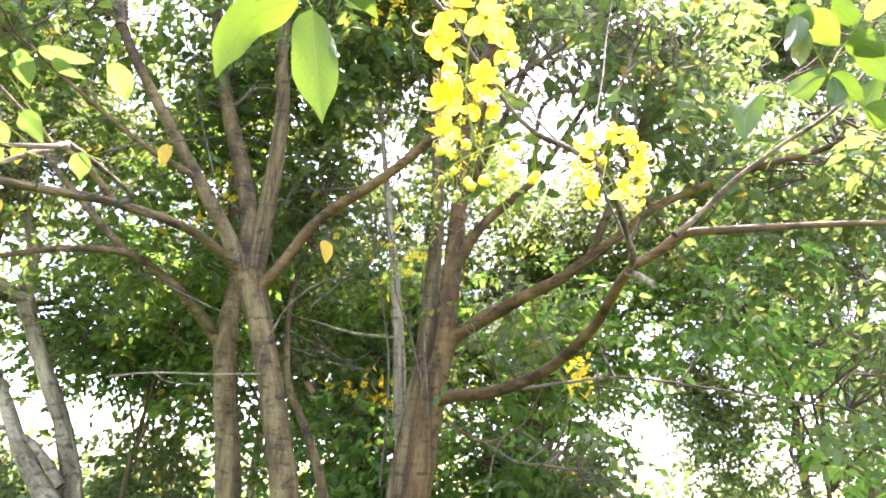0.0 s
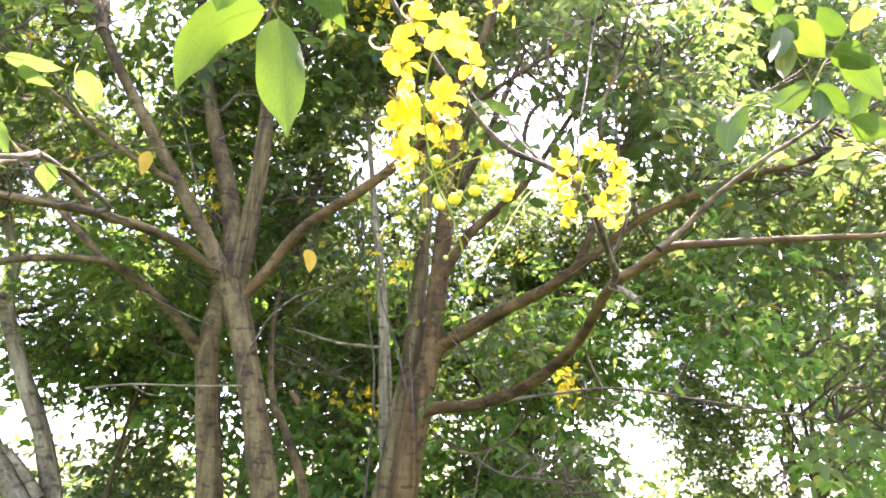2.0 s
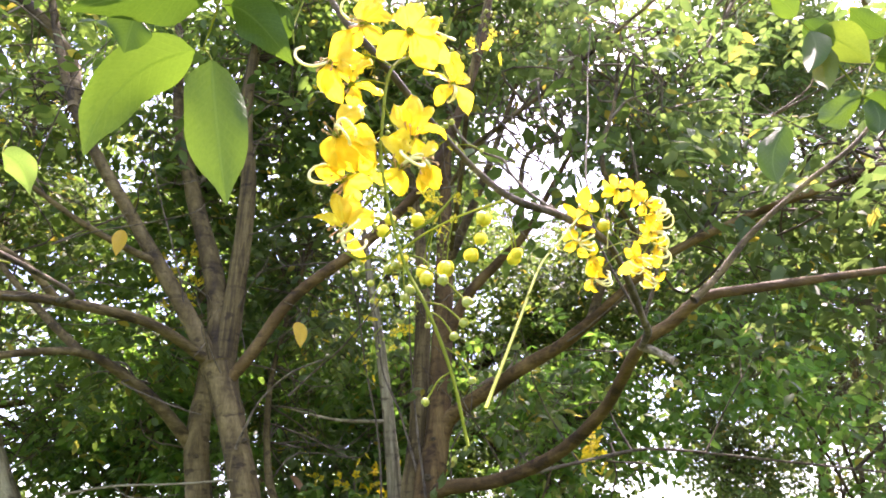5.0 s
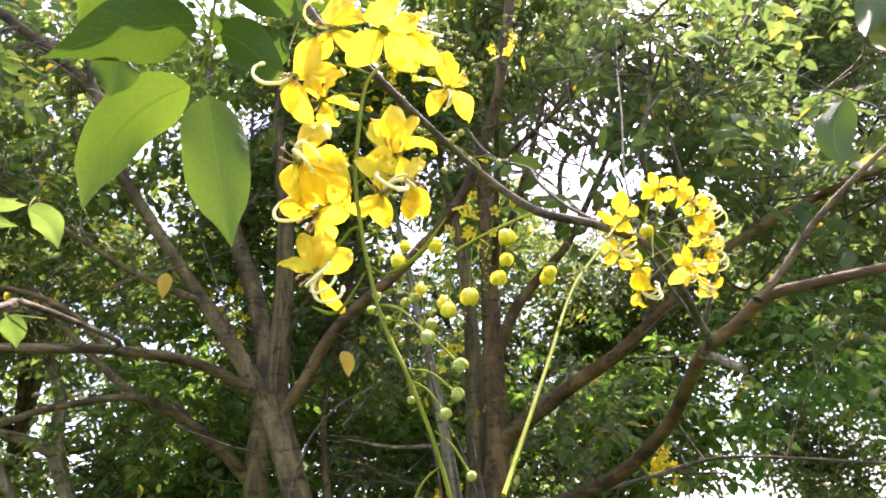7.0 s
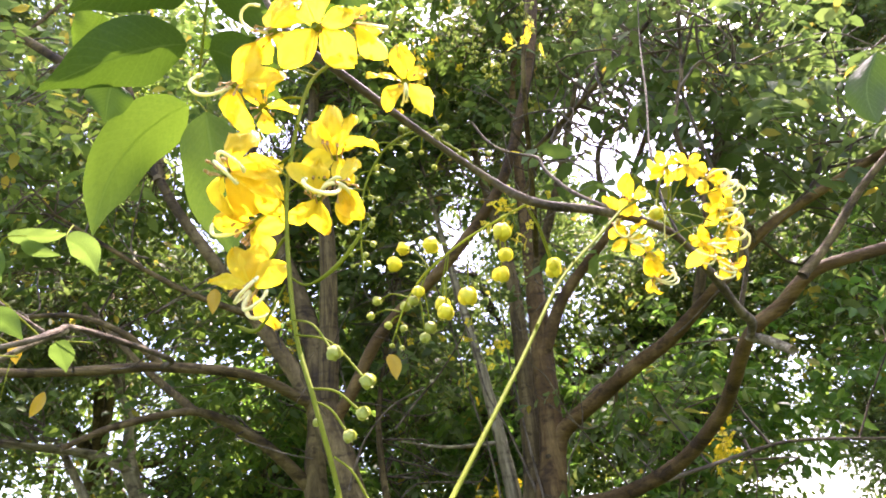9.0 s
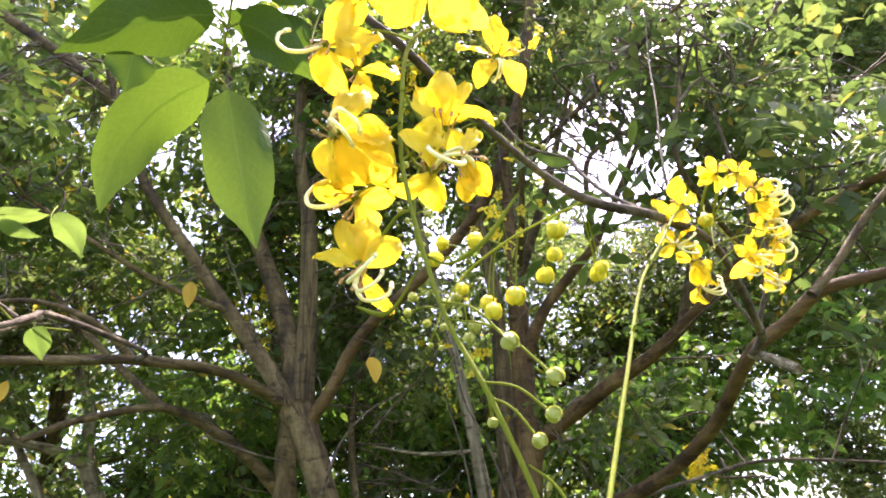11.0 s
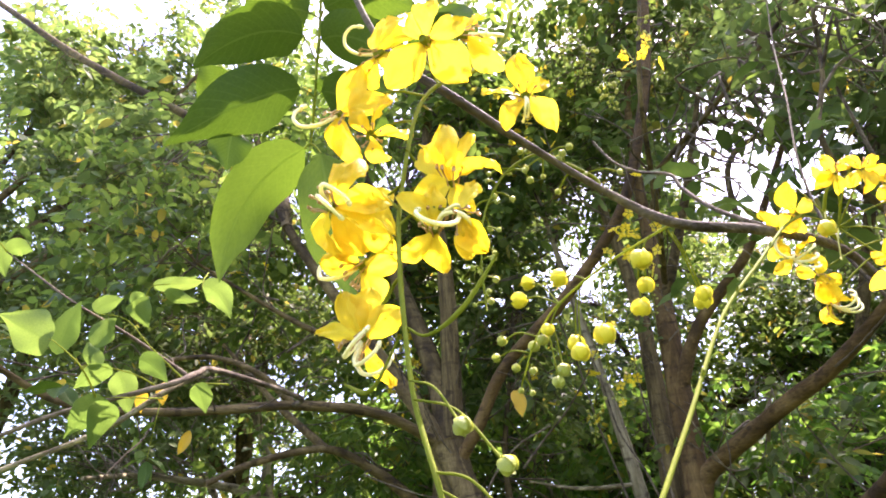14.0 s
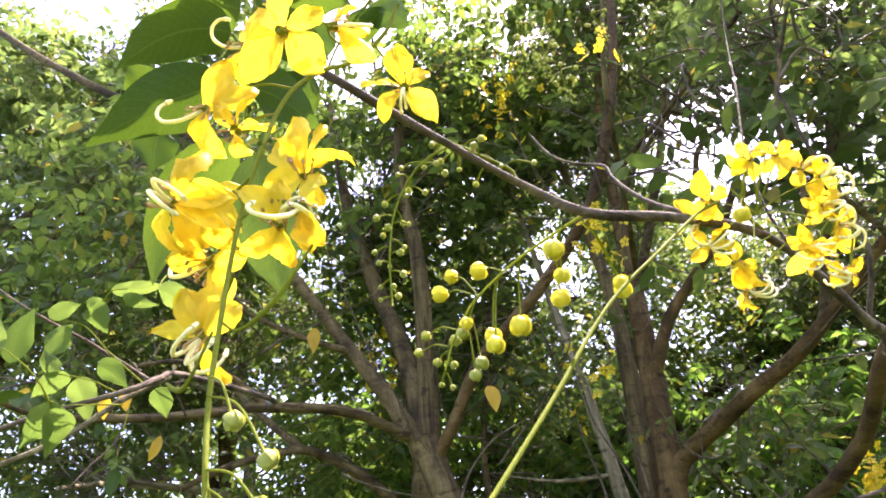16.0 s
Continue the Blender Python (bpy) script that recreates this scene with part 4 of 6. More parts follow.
# ---- far woods round the clearing ----
woods = tagged(new("far_woods"), "hazy green far woods round the clearing", "woods", kind="stuff")
blobs = []
for k in range(64):
    ang = 2 * math.pi * k / 64
    rad = 21 + 4 * math.sin(k * 2.7)
    blobs.append((rad * math.sin(ang), rad * math.cos(ang), 0.9 + 0.3 * math.sin(k * 1.9), 2.0, 1.6, 1.2 + 0.5 * math.sin(k * 3.3)))
cs = clump_centres(blobs, 5200, -0.6, 0.3, False)
at = np.repeat(cs, 6, axis=0) + rng.normal(0, 0.5, (len(cs) * 6, 3))
at[:, 2] = np.abs(at[:, 2])
data = sprays(at, unit(rng.normal(0, 1, (len(at), 3))), 0.5, 2, 0.26)
crown = new("far_crowns", leaf_mesh("far_crowns", *data, PLAIN, PLAIN_FACES, LEAF_DARK, (0, 0, 0)))
crown.parent = woods


# ---- near leaves ----
def blade_mesh(name, length, width, curl, wave, fold, seed, material):
    """A leaflet with a folded midrib, curled tip and slightly wavy edge; x runs from base to tip."""
    bm = bmesh.new()
    uv = bm.loops.layers.uv.new("UVMap")
    nu, nv = 14, 8
    sway = 0.09 * math.sin(seed * 3.0)
    grid = []
    for i in range(nu + 1):
        u = i / nu
        w = 0.5 * width * (math.sin(math.pi * u ** 0.8) ** 0.85 * (1.06 - 0.1 * u) * (1 + 0.045 * math.sin(9 * u + seed)) * (1 - 0.35 * max(0.0, (u - 0.84) / 0.16)) + 0.012)
        row = []
        for j in range(nv + 1):
            v = 2 * j / nv - 1
            z = fold * abs(v) * w - curl * length * u * u
            z += wave * width * math.sin(6.5 * u + seed + 1.2 * v) * v * v * math.sin(math.pi * u)
            row.append((bm.verts.new((u * length, v * w + sway * length * math.sin(math.pi * u), z)), u, 0.5 + 0.5 * v))
        grid.append(row)
    for a, b in zip(grid, grid[1:]):
        for j in range(nv):
            quad = (a[j], b[j], b[j + 1], a[j + 1])
            f = bm.faces.new([q[0] for q in quad])
            for lp, q in zip(f.loops, quad):
                lp[uv].uv = (q[1], q[2])
            f.smooth = True
    me = bpy.data.meshes.new(name)
    bm.to_mesh(me)
    bm.free()
    me.materials.append(material)
    return me


# middle of the camera's path, which near leaves are turned to
VIEW_SIDE = Vector((0.12, 0.3, 1.79))


def leaflet(parent, base, tip, width, face=None, curl=0.08, wave=0.06, fold=0.25, name="leaflet", material=None, seed=None):
    """A leaflet between two places of the world, with its upper side towards face."""
    root = parent.matrix_basis.translation
    base, tip = Vector(base), Vector(tip)
    seed = rng.uniform(0, 6) if seed is None else seed
    if face is None:  # underside turned to the camera to fit its view, upper side tilted skyward
        face = ((base + tip) * 0.5 - VIEW_SIDE).normalized() + Vector((0, 0, 0.25 if base.y < 1 else 0.3)) + Vector(rng.normal(0, 0.18, 3))
    me = blade_mesh(name, (tip - base).length, width, curl, wave, fold, seed, material or LEAF_NEAR)
    turn = axes_from(tip - base, Vector(face))
    return shared(name, me, parent, Matrix.Translation(base - root) @ turn)


def leaf_spray(label, rachis, blades, r=0.0022, scale=1.0, broad=0.0, material=None):
    ob = thing("leaf_spray", rachis[0], label, "leaf spray", "leaf sprays")
    limb("rachis", ob, rachis, r, r * 0.5, STALK, 8, 0)
    for base, tip, width in blades:
        base = Vector(base)
        tip = base + (Vector(tip) - base) * scale
        leaflet(ob, base, tip, max(width * scale, broad * (tip - base).length), wave=0.15, material=material)
    return ob


def arched_leaf(parent, base, mid, tip, width, face=None, fold=0.2, wave=0.11, seed=0.0, material=None):
    """A broad drooping leaflet whose midrib arches through three places; ovate, with a drawn-out tip."""
    root = parent.matrix_basis.translation
    base, mid, tip = Vector(base), Vector(mid), Vector(tip)
    pull = mid * 2 - (base + tip) * 0.5
    if face is None:  # the underside is turned to face the camera
        face = (mid - VIEW_SIDE).normalized() + Vector((0, 0, 0.3))
    bm = bmesh.new()
    uv = bm.loops.layers.uv.new("UVMap")
    nu, nv = 18, 10
    grid = []
    for i in range(nu + 1):
        u = i / nu
        p = base * (1 - u) ** 2 + pull * 2 * u * (1 - u) + tip * u * u
        way = ((pull - base) * (1 - u) + (tip - pull) * u).normalized()
        side = Vector(face).cross(way).normalized()
        out = way.cross(side)
        w = 0.5 * width * (math.sin(math.pi * u ** 0.76) ** 0.78 * (1.04 - 0.08 * u) * (1 + 0.06 * math.sin(9 * u + seed)) * (1 - 0.42 * max(0.0, (u - 0.8) / 0.2) ** 0.7) + 0.012)
        row = []
        for j in range(nv + 1):
            v = 2 * j / nv - 1
            lift = fold * abs(v) * w + wave * width * math.sin(7 * u + seed + 1.4 * v) * v * v * math.sin(math.pi * u)
            row.append((bm.verts.new(p + side * (v * w * (1 + 0.03 * math.sin(13 * u + 3 * seed + v))) + out * lift - root), u, 0.5 + 0.5 * v))
        grid.append(row)
    for a, b in zip(grid, grid[1:]):
        for j in range(nv):
            quad = (a[j], b[j], b[j + 1], a[j + 1])
            f = bm.faces.new([q[0] for q in quad])
            for lp, q in zip(f.loops, quad):
                lp[uv].uv = (q[1], q[2])
    return part("leaflet", bm, material or LEAF_NEAR, parent)


RACHIS = [(-0.232, 0.8, 2.76), (-0.23, 0.8, 2.656), (-0.216, 0.79, 2.533), (-0.213, 0.79, 2.444), (-0.226, 0.81, 2.392), (-0.248, 0.84, 2.362)]
big_leaf = thing("leaf_spray", RACHIS[0], "large fresh green compound leaf hanging beside the flowers", "leaf spray", "leaf sprays")
limb("rachis", big_leaf, RACHIS, 0.0026, 0.0013, STALK, 8, 0)
for k, (base, mid, tip, width) in enumerate([
    ((-0.262, 0.846, 2.364), (-0.347, 0.848, 2.309), (-0.382, 0.86, 2.2), 0.078),
    ((-0.237, 0.848, 2.348), (-0.219, 0.86, 2.246), (-0.197, 0.88, 2.136), 0.082),
    ((-0.214, 0.765, 2.376), (-0.266, 0.73, 2.341), (-0.338, 0.7, 2.281), 0.072),
    ((-0.19, 0.774, 2.368), (-0.157, 0.787, 2.35), (-0.114, 0.815, 2.303), 0.057),
    ((-0.203, 0.745, 2.442), (-0.262, 0.718, 2.445), (-0.336, 0.708, 2.41), 0.07),
    ((-0.197, 0.772, 2.462), (-0.152, 0.782, 2.452), (-0.1, 0.802, 2.4), 0.068),
    ((-0.29, 0.748, 2.328), (-0.294, 0.75, 2.302), (-0.298, 0.757, 2.273), 0.046),
    ((-0.322, 0.743, 2.44), (-0.339, 0.749, 2.423), (-0.362, 0.751, 2.398), 0.05),
    ((-0.222, 0.772, 2.528), (-0.266, 0.758, 2.545), (-0.322, 0.748, 2.53), 0.076),
    ((-0.207, 0.785, 2.545), (-0.15, 0.795, 2.552), (-0.08, 0.82, 2.51), 0.08),
    ((-0.222, 0.8, 2.66), (-0.165, 0.815, 2.67), (-0.1, 0.83, 2.62), 0.08),
]):
    arched_leaf(big_leaf, base, mid, tip, width, seed=1.7 * k)
    hold = min((Vector(p) for p in glide(RACHIS, 5)), key=lambda q: (q - Vector(base)).length)
    if (hold - Vector(base)).length < 0.06:
        limb("leaflet_stalk", big_leaf, [tuple(hold), tuple((hold + Vector(base)) / 2 + Vector((0, 0, 0.002))), base], 0.0013, 0.001, STALK, 6, 0)
leaf_spray("fresh green leaf spray behind the hanging flowers",
           [(-0.03, 0.84, 2.6), (-0.043, 0.84, 2.562), (-0.104, 0.84, 2.491), (-0.121, 0.82, 2.386), (-0.113, 0.8, 2.327)], [
    ((-0.118, 0.815, 2.36), (-0.22, 0.8, 2.428), 0.06),
    ((-0.075, 0.84, 2.52), (-0.005, 0.84, 2.448), 0.042),
    ((-0.06, 0.84, 2.54), (-0.053, 0.84, 2.62), 0.043),
    ((-0.11, 0.83, 2.46), (-0.2, 0.82, 2.56), 0.051),
    ((-0.108, 0.84, 2.48), (-0.04, 0.84, 2.511), 0.04)])
YOUNG = "young bright green leaf spray on a side twig"
def twig_leaves(label, rachis, blades):
    """A young spray: its thin stalk and separate ovate leaflets."""
    ob = thing("leaf_spray", rachis[0], label, "leaf spray", "leaf sprays")
    limb("rachis", ob, rachis, 0.0024, 0.001, STALK, 6, 0)
    for k, (base, mid, tip, width) in enumerate(blades):
        arched_leaf(ob, base, mid, tip, width, seed=2.1 * k + rachis[0][2], material=LEAF_YOUNG)


twig_leaves(YOUNG, [(-1.084, 1.5, 2.411), (-1.116, 1.4, 2.474), (-1.159, 1.35, 2.534), (-1.202, 1.3, 2.539)], [
    ((-1.202, 1.286, 2.54), (-1.18, 1.3, 2.561), (-1.15, 1.321, 2.58), 0.044), ((-1.175, 1.303, 2.442), (-1.163, 1.3, 2.483), (-1.14, 1.307, 2.516), 0.054),
    ((-1.123, 1.33, 2.57), (-1.121, 1.35, 2.555), (-1.115, 1.386, 2.515), 0.06), ((-1.141, 1.33, 2.578), (-1.14, 1.35, 2.59), (-1.171, 1.376, 2.61), 0.04),
    ((-1.104, 1.37, 2.423), (-1.09, 1.4, 2.416), (-1.07, 1.441, 2.38), 0.055)])
twig_leaves(YOUNG, [(-1.11, 1.44, 2.38), (-1.14, 1.4, 2.4), (-1.166, 1.36, 2.406), (-1.19, 1.34, 2.41)], [
    ((-1.166, 1.351, 2.406), (-1.229, 1.35, 2.395), (-1.291, 1.356, 2.375), 0.05), ((-1.165, 1.367, 2.4), (-1.168, 1.4, 2.37), (-1.185, 1.447, 2.31), 0.062),
    ((-1.19, 1.34, 2.41), (-1.22, 1.33, 2.44), (-1.24, 1.32, 2.48), 0.046)])
twig_leaves("pair of broad young leaves drooping from a side twig", [(-1.05, 1.42, 2.33), (-1.06, 1.34, 2.31), (-1.087, 1.29, 2.3)], [
    ((-1.087, 1.288, 2.301), (-1.145, 1.3, 2.275), (-1.22, 1.316, 2.232), 0.068), ((-1.054, 1.28, 2.28), (-1.093, 1.3, 2.254), (-1.145, 1.329, 2.2), 0.06)])
twig_leaves("large pale green leaves on a near side twig", [(-1.117, 1.3, 2.297), (-1.065, 1.2, 2.334), (-1.111, 1.16, 2.385), (-1.16, 1.17, 2.41)], [
    ((-1.152, 1.171, 2.4), (-1.2, 1.15, 2.43), (-1.27, 1.111, 2.471), 0.1), ((-1.175, 1.209, 2.39), (-1.155, 1.2, 2.448), (-1.128, 1.198, 2.51), 0.056)])
twig_leaves("three small bright leaves at a twig's end", [(-1.15, 1.38, 2.6), (-1.12, 1.37, 2.63), (-1.07, 1.38, 2.63)], [
    ((-1.113, 1.366, 2.635), (-1.083, 1.4, 2.642), (-1.03, 1.43, 2.67), 0.04), ((-1.063, 1.368, 2.609), (-1.053, 1.4, 2.597), (-1.01, 1.433, 2.59), 0.036), ((-1.07, 1.38, 2.63), (-1.04, 1.4, 2.632), (-0.99, 1.42, 2.64), 0.036)])
twig_leaves("single pale leaf turned to the light", [(-0.9, 1.34, 2.6), (-0.88, 1.31, 2.56), (-0.868, 1.298, 2.53)], [((-0.868, 1.298, 2.53), (-0.845, 1.33, 2.52), (-0.84, 1.375, 2.475), 0.06)])
twig_leaves(YOUNG, [(-1.5, 1.2, 2.75), (-1.51, 1.18, 2.77), (-1.525, 1.19, 2.76)], [((-1.514, 1.17, 2.769), (-1.527, 1.2, 2.744), (-1.538, 1.241, 2.7), 0.06), ((-1.5, 1.2, 2.75), (-1.47, 1.21, 2.76), (-1.42, 1.22, 2.74), 0.05)])
twig_leaves(YOUNG, [(-0.93, 1.5, 2.37), (-0.95, 1.45, 2.36), (-0.957, 1.42, 2.35)], [((-0.957, 1.419, 2.349), (-0.961, 1.45, 2.329), (-0.97, 1.482, 2.298), 0.05)])


def random_spray(place, way, length, pairs, leaf, label, young=False, droop=0.3):
    """A pinnate leaf on its own stalk."""
    place, way = Vector(place), Vector(way).normalized()
    ob = thing("leaf_spray", place, label, "leaf spray", "leaf sprays")
    end = place + way * length + Vector((0, 0, -droop * length))
    mid = place + way * length * 0.5 + Vector((0, 0, -droop * length * 0.25))
    limb("rachis", ob, [place, mid, end], 0.0022, 0.001, STALK, 6, 0)
    line = [Vector(p) for p in glide([place, mid, end], 8)]
    side = way.cross(Vector((0, 0, 1))).normalized()
    for k in range(pairs):
        p = line[int((k + 0.9) / pairs * (len(line) - 1))]
        for s in (-1, 1):
            d = side * s + way * 0.55 + Vector((0, 0, -0.45)) + Vector(rng.normal(0, 0.22, 3))
            ln = leaf * rng.uniform(0.75, 1.15)
            face = Vector((0, -0.35, 1)) + Vector(rng.normal(0, 0.3, 3))
            leaflet(ob, p, p + d.normalized() * ln, ln * 0.5, face, 0.1)
    leaflet(ob, line[-1], line[-1] + (way + Vector((0, 0, -0.6))).normalized() * leaf, leaf * 0.5, (0, -0.4, 1))
    return ob


BRIGHT = "bright green leaf spray lit through by the sun"
leaf_spray(BRIGHT, [(1.12, 1.3, 2.428), (0.929, 1.15, 2.427), (0.813, 1.08, 2.457), (0.724, 1.07, 2.415), (0.65, 1.06, 2.382)], [
    ((0.65, 1.06, 2.382), (0.589, 1.05, 2.227), 0.062), ((0.807, 1.07, 2.456), (0.666, 1.05, 2.368), 0.066), ((0.82, 1.08, 2.457), (0.892, 1.08, 2.387), 0.068),
    ((0.826, 1.08, 2.45), (0.788, 1.06, 2.335), 0.05), ((0.926, 1.15, 2.427), (1.0, 1.1, 2.36), 0.07), ((0.93, 1.15, 2.43), (0.99, 1.15, 2.53), 0.06)], scale=0.84)
leaf_spray(BRIGHT, [(0.813, 1.08, 2.457), (0.79, 1.08, 2.54), (0.775, 1.085, 2.6), (0.765, 1.1, 2.674)], [
    ((0.77, 1.085, 2.62), (0.713, 1.06, 2.461), 0.058), ((0.78, 1.08, 2.58), (0.737, 1.06, 2.422), 0.05), ((0.775, 1.09, 2.62), (0.865, 1.07, 2.511), 0.085),
    ((0.77, 1.09, 2.65), (0.815, 1.09, 2.571), 0.055), ((0.765, 1.1, 2.674), (0.72, 1.1, 2.74), 0.055)], scale=0.84)
leaf_spray(BRIGHT, [(0.813, 1.08, 2.457), (0.85, 1.085, 2.52), (0.88, 1.09, 2.56), (0.941, 1.1, 2.653)], [
    ((0.875, 1.09, 2.56), (0.96, 1.08, 2.505), 0.07), ((0.9, 1.09, 2.59), (0.985, 1.1, 2.41), 0.07), ((0.92, 1.1, 2.62), (0.87, 1.1, 2.71), 0.06), ((0.941, 1.1, 2.653), (1.02, 1.1, 2.7), 0.06)], scale=0.84)
for place, way, length, pairs, leaf in [
    ((-2.2, 1.6, 2.74), (0.75, -0.3, 0.35), 0.28, 3, 0.12), ((-2.0, 1.85, 2.65), (0.7, -0.6, 0.0), 0.3, 3, 0.12), ((-1.7, 2.0, 2.6), (0.3, -0.3, -0.8), 0.2, 2, 0.1),
]:
    random_spray(place, way, length, pairs, leaf, YOUNG)

side_branch = thing("side_branch", (-1.43, 2.44, 2.67), "slender dark side branch carrying young leaves", "branch", "side branches")
limb("branch", side_branch, [(-1.43, 2.44, 2.67), (-1.231, 2.2, 2.6), (-1.157, 1.7, 2.516), (-1.093, 1.55, 2.445), (-1.08, 1.45, 2.379), (-1.297, 1.35, 2.316), (-1.508, 1.3, 2.252), (-1.7, 1.27, 2.2)], 0.011, 0.004, TWIG, 8)
limb("branch", side_branch, [(-1.13, 1.62, 2.48), (-1.11, 1.48, 2.379), (-1.223, 1.4, 2.268), (-1.464, 1.3, 2.166), (-1.7, 1.22, 2.05)], 0.009, 0.004, BARK_PALE, 8)
limb("branch", side_branch, [(-1.13, 1.55, 2.45), (-1.2, 1.4, 2.52), (-1.247, 1.25, 2.564), (-1.5, 1.2, 2.75)], 0.006, 0.002, TWIG, 6)

fallen = thing("dry_branch", (-1.73, 3.3, 2.06), "thin dry pale twig caught across the trunks", "twig")
limb("stem", fallen, [(-1.73, 3.3, 2.06), (-1.45, 3.2, 2.08), (-1.15, 3.12, 2.075), (-0.84, 2.98, 2.07)], 0.006, 0.004, BARK_PALE, 6)
limb("stem", fallen, [(-1.45, 3.2, 2.08), (-1.3, 3.1, 2.02), (-1.1, 3.1, 2.03)], 0.003, 0.0015, BARK_PALE, 6)

for place, tip, w in [((-1.48, 2.83, 3.2), (-1.475, 2.82, 3.06), 0.065), ((-1.73, 2.2, 2.55), (-1.77, 2.19, 2.46), 0.05), ((-0.6, 2.85, 2.72), (-0.57, 2.84, 2.6), 0.06), ((-1.332, 1.6, 2.456), (-1.329, 1.6, 2.39), 0.04), ((-1.259, 1.6, 2.468), (-1.25, 1.6, 2.4), 0.04)]:
    yl = thing("yellow_leaf", place, "single yellowed leaf hanging from a thin twig", "leaf", "yellowed leaves")
    leaflet(yl, place, tip, w, (0.2, -0.9, 0.1), material=LEAF_YELLOW, name="blade")
    bm = bmesh.new()
    tube(bm, [place, Vector(place) + Vector((0.01, 0.01, 0.06)), Vector(place) + Vector((-0.08, 0.05, 0.12))], 0.002, 0.0015, 5, 4, 0, place)
    part("leaf_stalk", bm, TWIG, yl)

# ---- the flowering twig ----
flower_twig = thing("flowering_twig", (0.53, 1.63, 2.185), "dark slender flowering twig reaching out from the low branch", "twig")
limb("stem", flower_twig, [(0.53, 1.63, 2.185), (0.48, 1.42, 2.145), (0.43, 1.28, 2.12), (0.365, 1.12, 2.122), (0.3, 0.98, 2.124), (0.222, 0.88, 2.11), (0.155, 0.82, 2.1), (0.11, 0.8, 2.13), (0.05, 0.72, 2.155), (0.015, 0.66, 2.165), (-0.02, 0.64, 2.2), (-0.05, 0.63, 2.27), (-0.07, 0.63, 2.36), (-0.08, 0.65, 2.5)], (0.008, 0.0075, 0.0068, 0.006, 0.0052, 0.0045, 0.004, 0.0037, 0.0034, 0.0032, 0.003, 0.0027, 0.0026, 0.0026), 0, TWIG, 12, 0.3)
limb("side_twig", flower_twig, [(0.29, 0.972, 2.124), (0.232, 0.95, 2.156), (0.198, 0.97, 2.2), (0.174, 0.99, 2.25), (0.166, 1.0, 2.28), (0.132, 1.0, 2.297), (0.105, 1.0, 2.323), (0.085, 1.0, 2.365)], 0.0028, 0.0016, TWIG, 8, 0.35)
limb("side_twig", flower_twig, [(0.43, 1.28, 2.12), (0.45, 1.22, 2.2), (0.42, 1.15, 2.3), (0.4, 1.1, 2.42)], 0.004, 0.002, TWIG, 8, 0.1)
limb("side_twig", flower_twig, [(0.33, 0.99, 2.09), (0.335, 0.96, 2.12), (0.345, 0.94, 2.17)], 0.0024, 0.0016, TWIG, 6, 0.1)


# ---- flowers ----
def petal_mesh(seed):
    bm = bmesh.new()
    uv = bm.loops.layers.uv.new("UVMap")
    nu, nv, length, width = 12, 8, 1.0, 0.56
    grid = []
    for i in range(nu + 1):
        u = i / nu
        w = 0.5 * width * (0.12 + 0.88 * math.sin(min(1.0, u / 0.6) * math.pi / 2) ** 1.5) * max(0.05, 1 - max(0.0, (u - 0.52) / 0.48) ** 2.2) ** 0.62
        row = []
        for j in range(nv + 1):
            v = 2 * j / nv - 1
            z = (1.0 - 0.42 * (seed % 4)) * v * v * w + 0.3 * math.sin(2.6 * u) * (1 if seed % 2 else 0.4) - 0.3 * u * u * (seed % 3) * 0.6
            q = Vector((u * 3.1, v * 2.3, seed * 5.7))
            z += 0.34 * u * noise.noise(q) + 0.15 * u * noise.noise(q * 2.7)
            edge = 1 + 0.06 * noise.noise(Vector((v * 4.0, seed * 3.3, 1.0))) * (u > 0.8)
            row.append((bm.verts.new((u * length * edge, v * w * (1 + 0.08 * noise.noise(q * 1.6)), z)), u, 0.5 + 0.5 * v))
        grid.append(row)
    for a, b in zip(grid, grid[1:]):
        for j in range(nv):
            quad = (a[j], b[j], b[j + 1], a[j + 1])
            f = bm.faces.new([q[0] for q in quad])
            for lp, q in zip(f.loops, quad):
                lp[uv].uv = (q[1], q[2])
            f.smooth = True
    me = bpy.data.meshes.new("petal")
    bm.to_mesh(me)
    bm.free()
    me.materials.append(PETAL)
    return me


def stamen_mesh(kind):
    """A long stamen that hangs down and hooks upwards; x is the way it hooks."""
    bm = bmesh.new()
    reach = (1.0, 0.85, 1.1)[kind]
    line = [(0, 0, 0), (0.12, 0, 0.35), (0.32, 0.02, 0.72), (0.68, 0.04, 0.95), (1.02 * reach, 0.04, 0.82), (1.16 * reach, 0.02, 0.5), (1.1 * reach, 0, 0.28)]
    tube(bm, line, 0.062, 0.052, 6, 4)
    tube(bm, [line[-1], (1.07 * reach, 0, 0.2), (1.0 * reach, 0, 0.12)], 0.076, 0.055, 6, 2)
    for f in bm.faces:
        f.smooth = True
    me = bpy.data.meshes.new("stamen")
    bm.to_mesh(me)
    bm.free()
    me.materials.append(STAMEN)
    return me


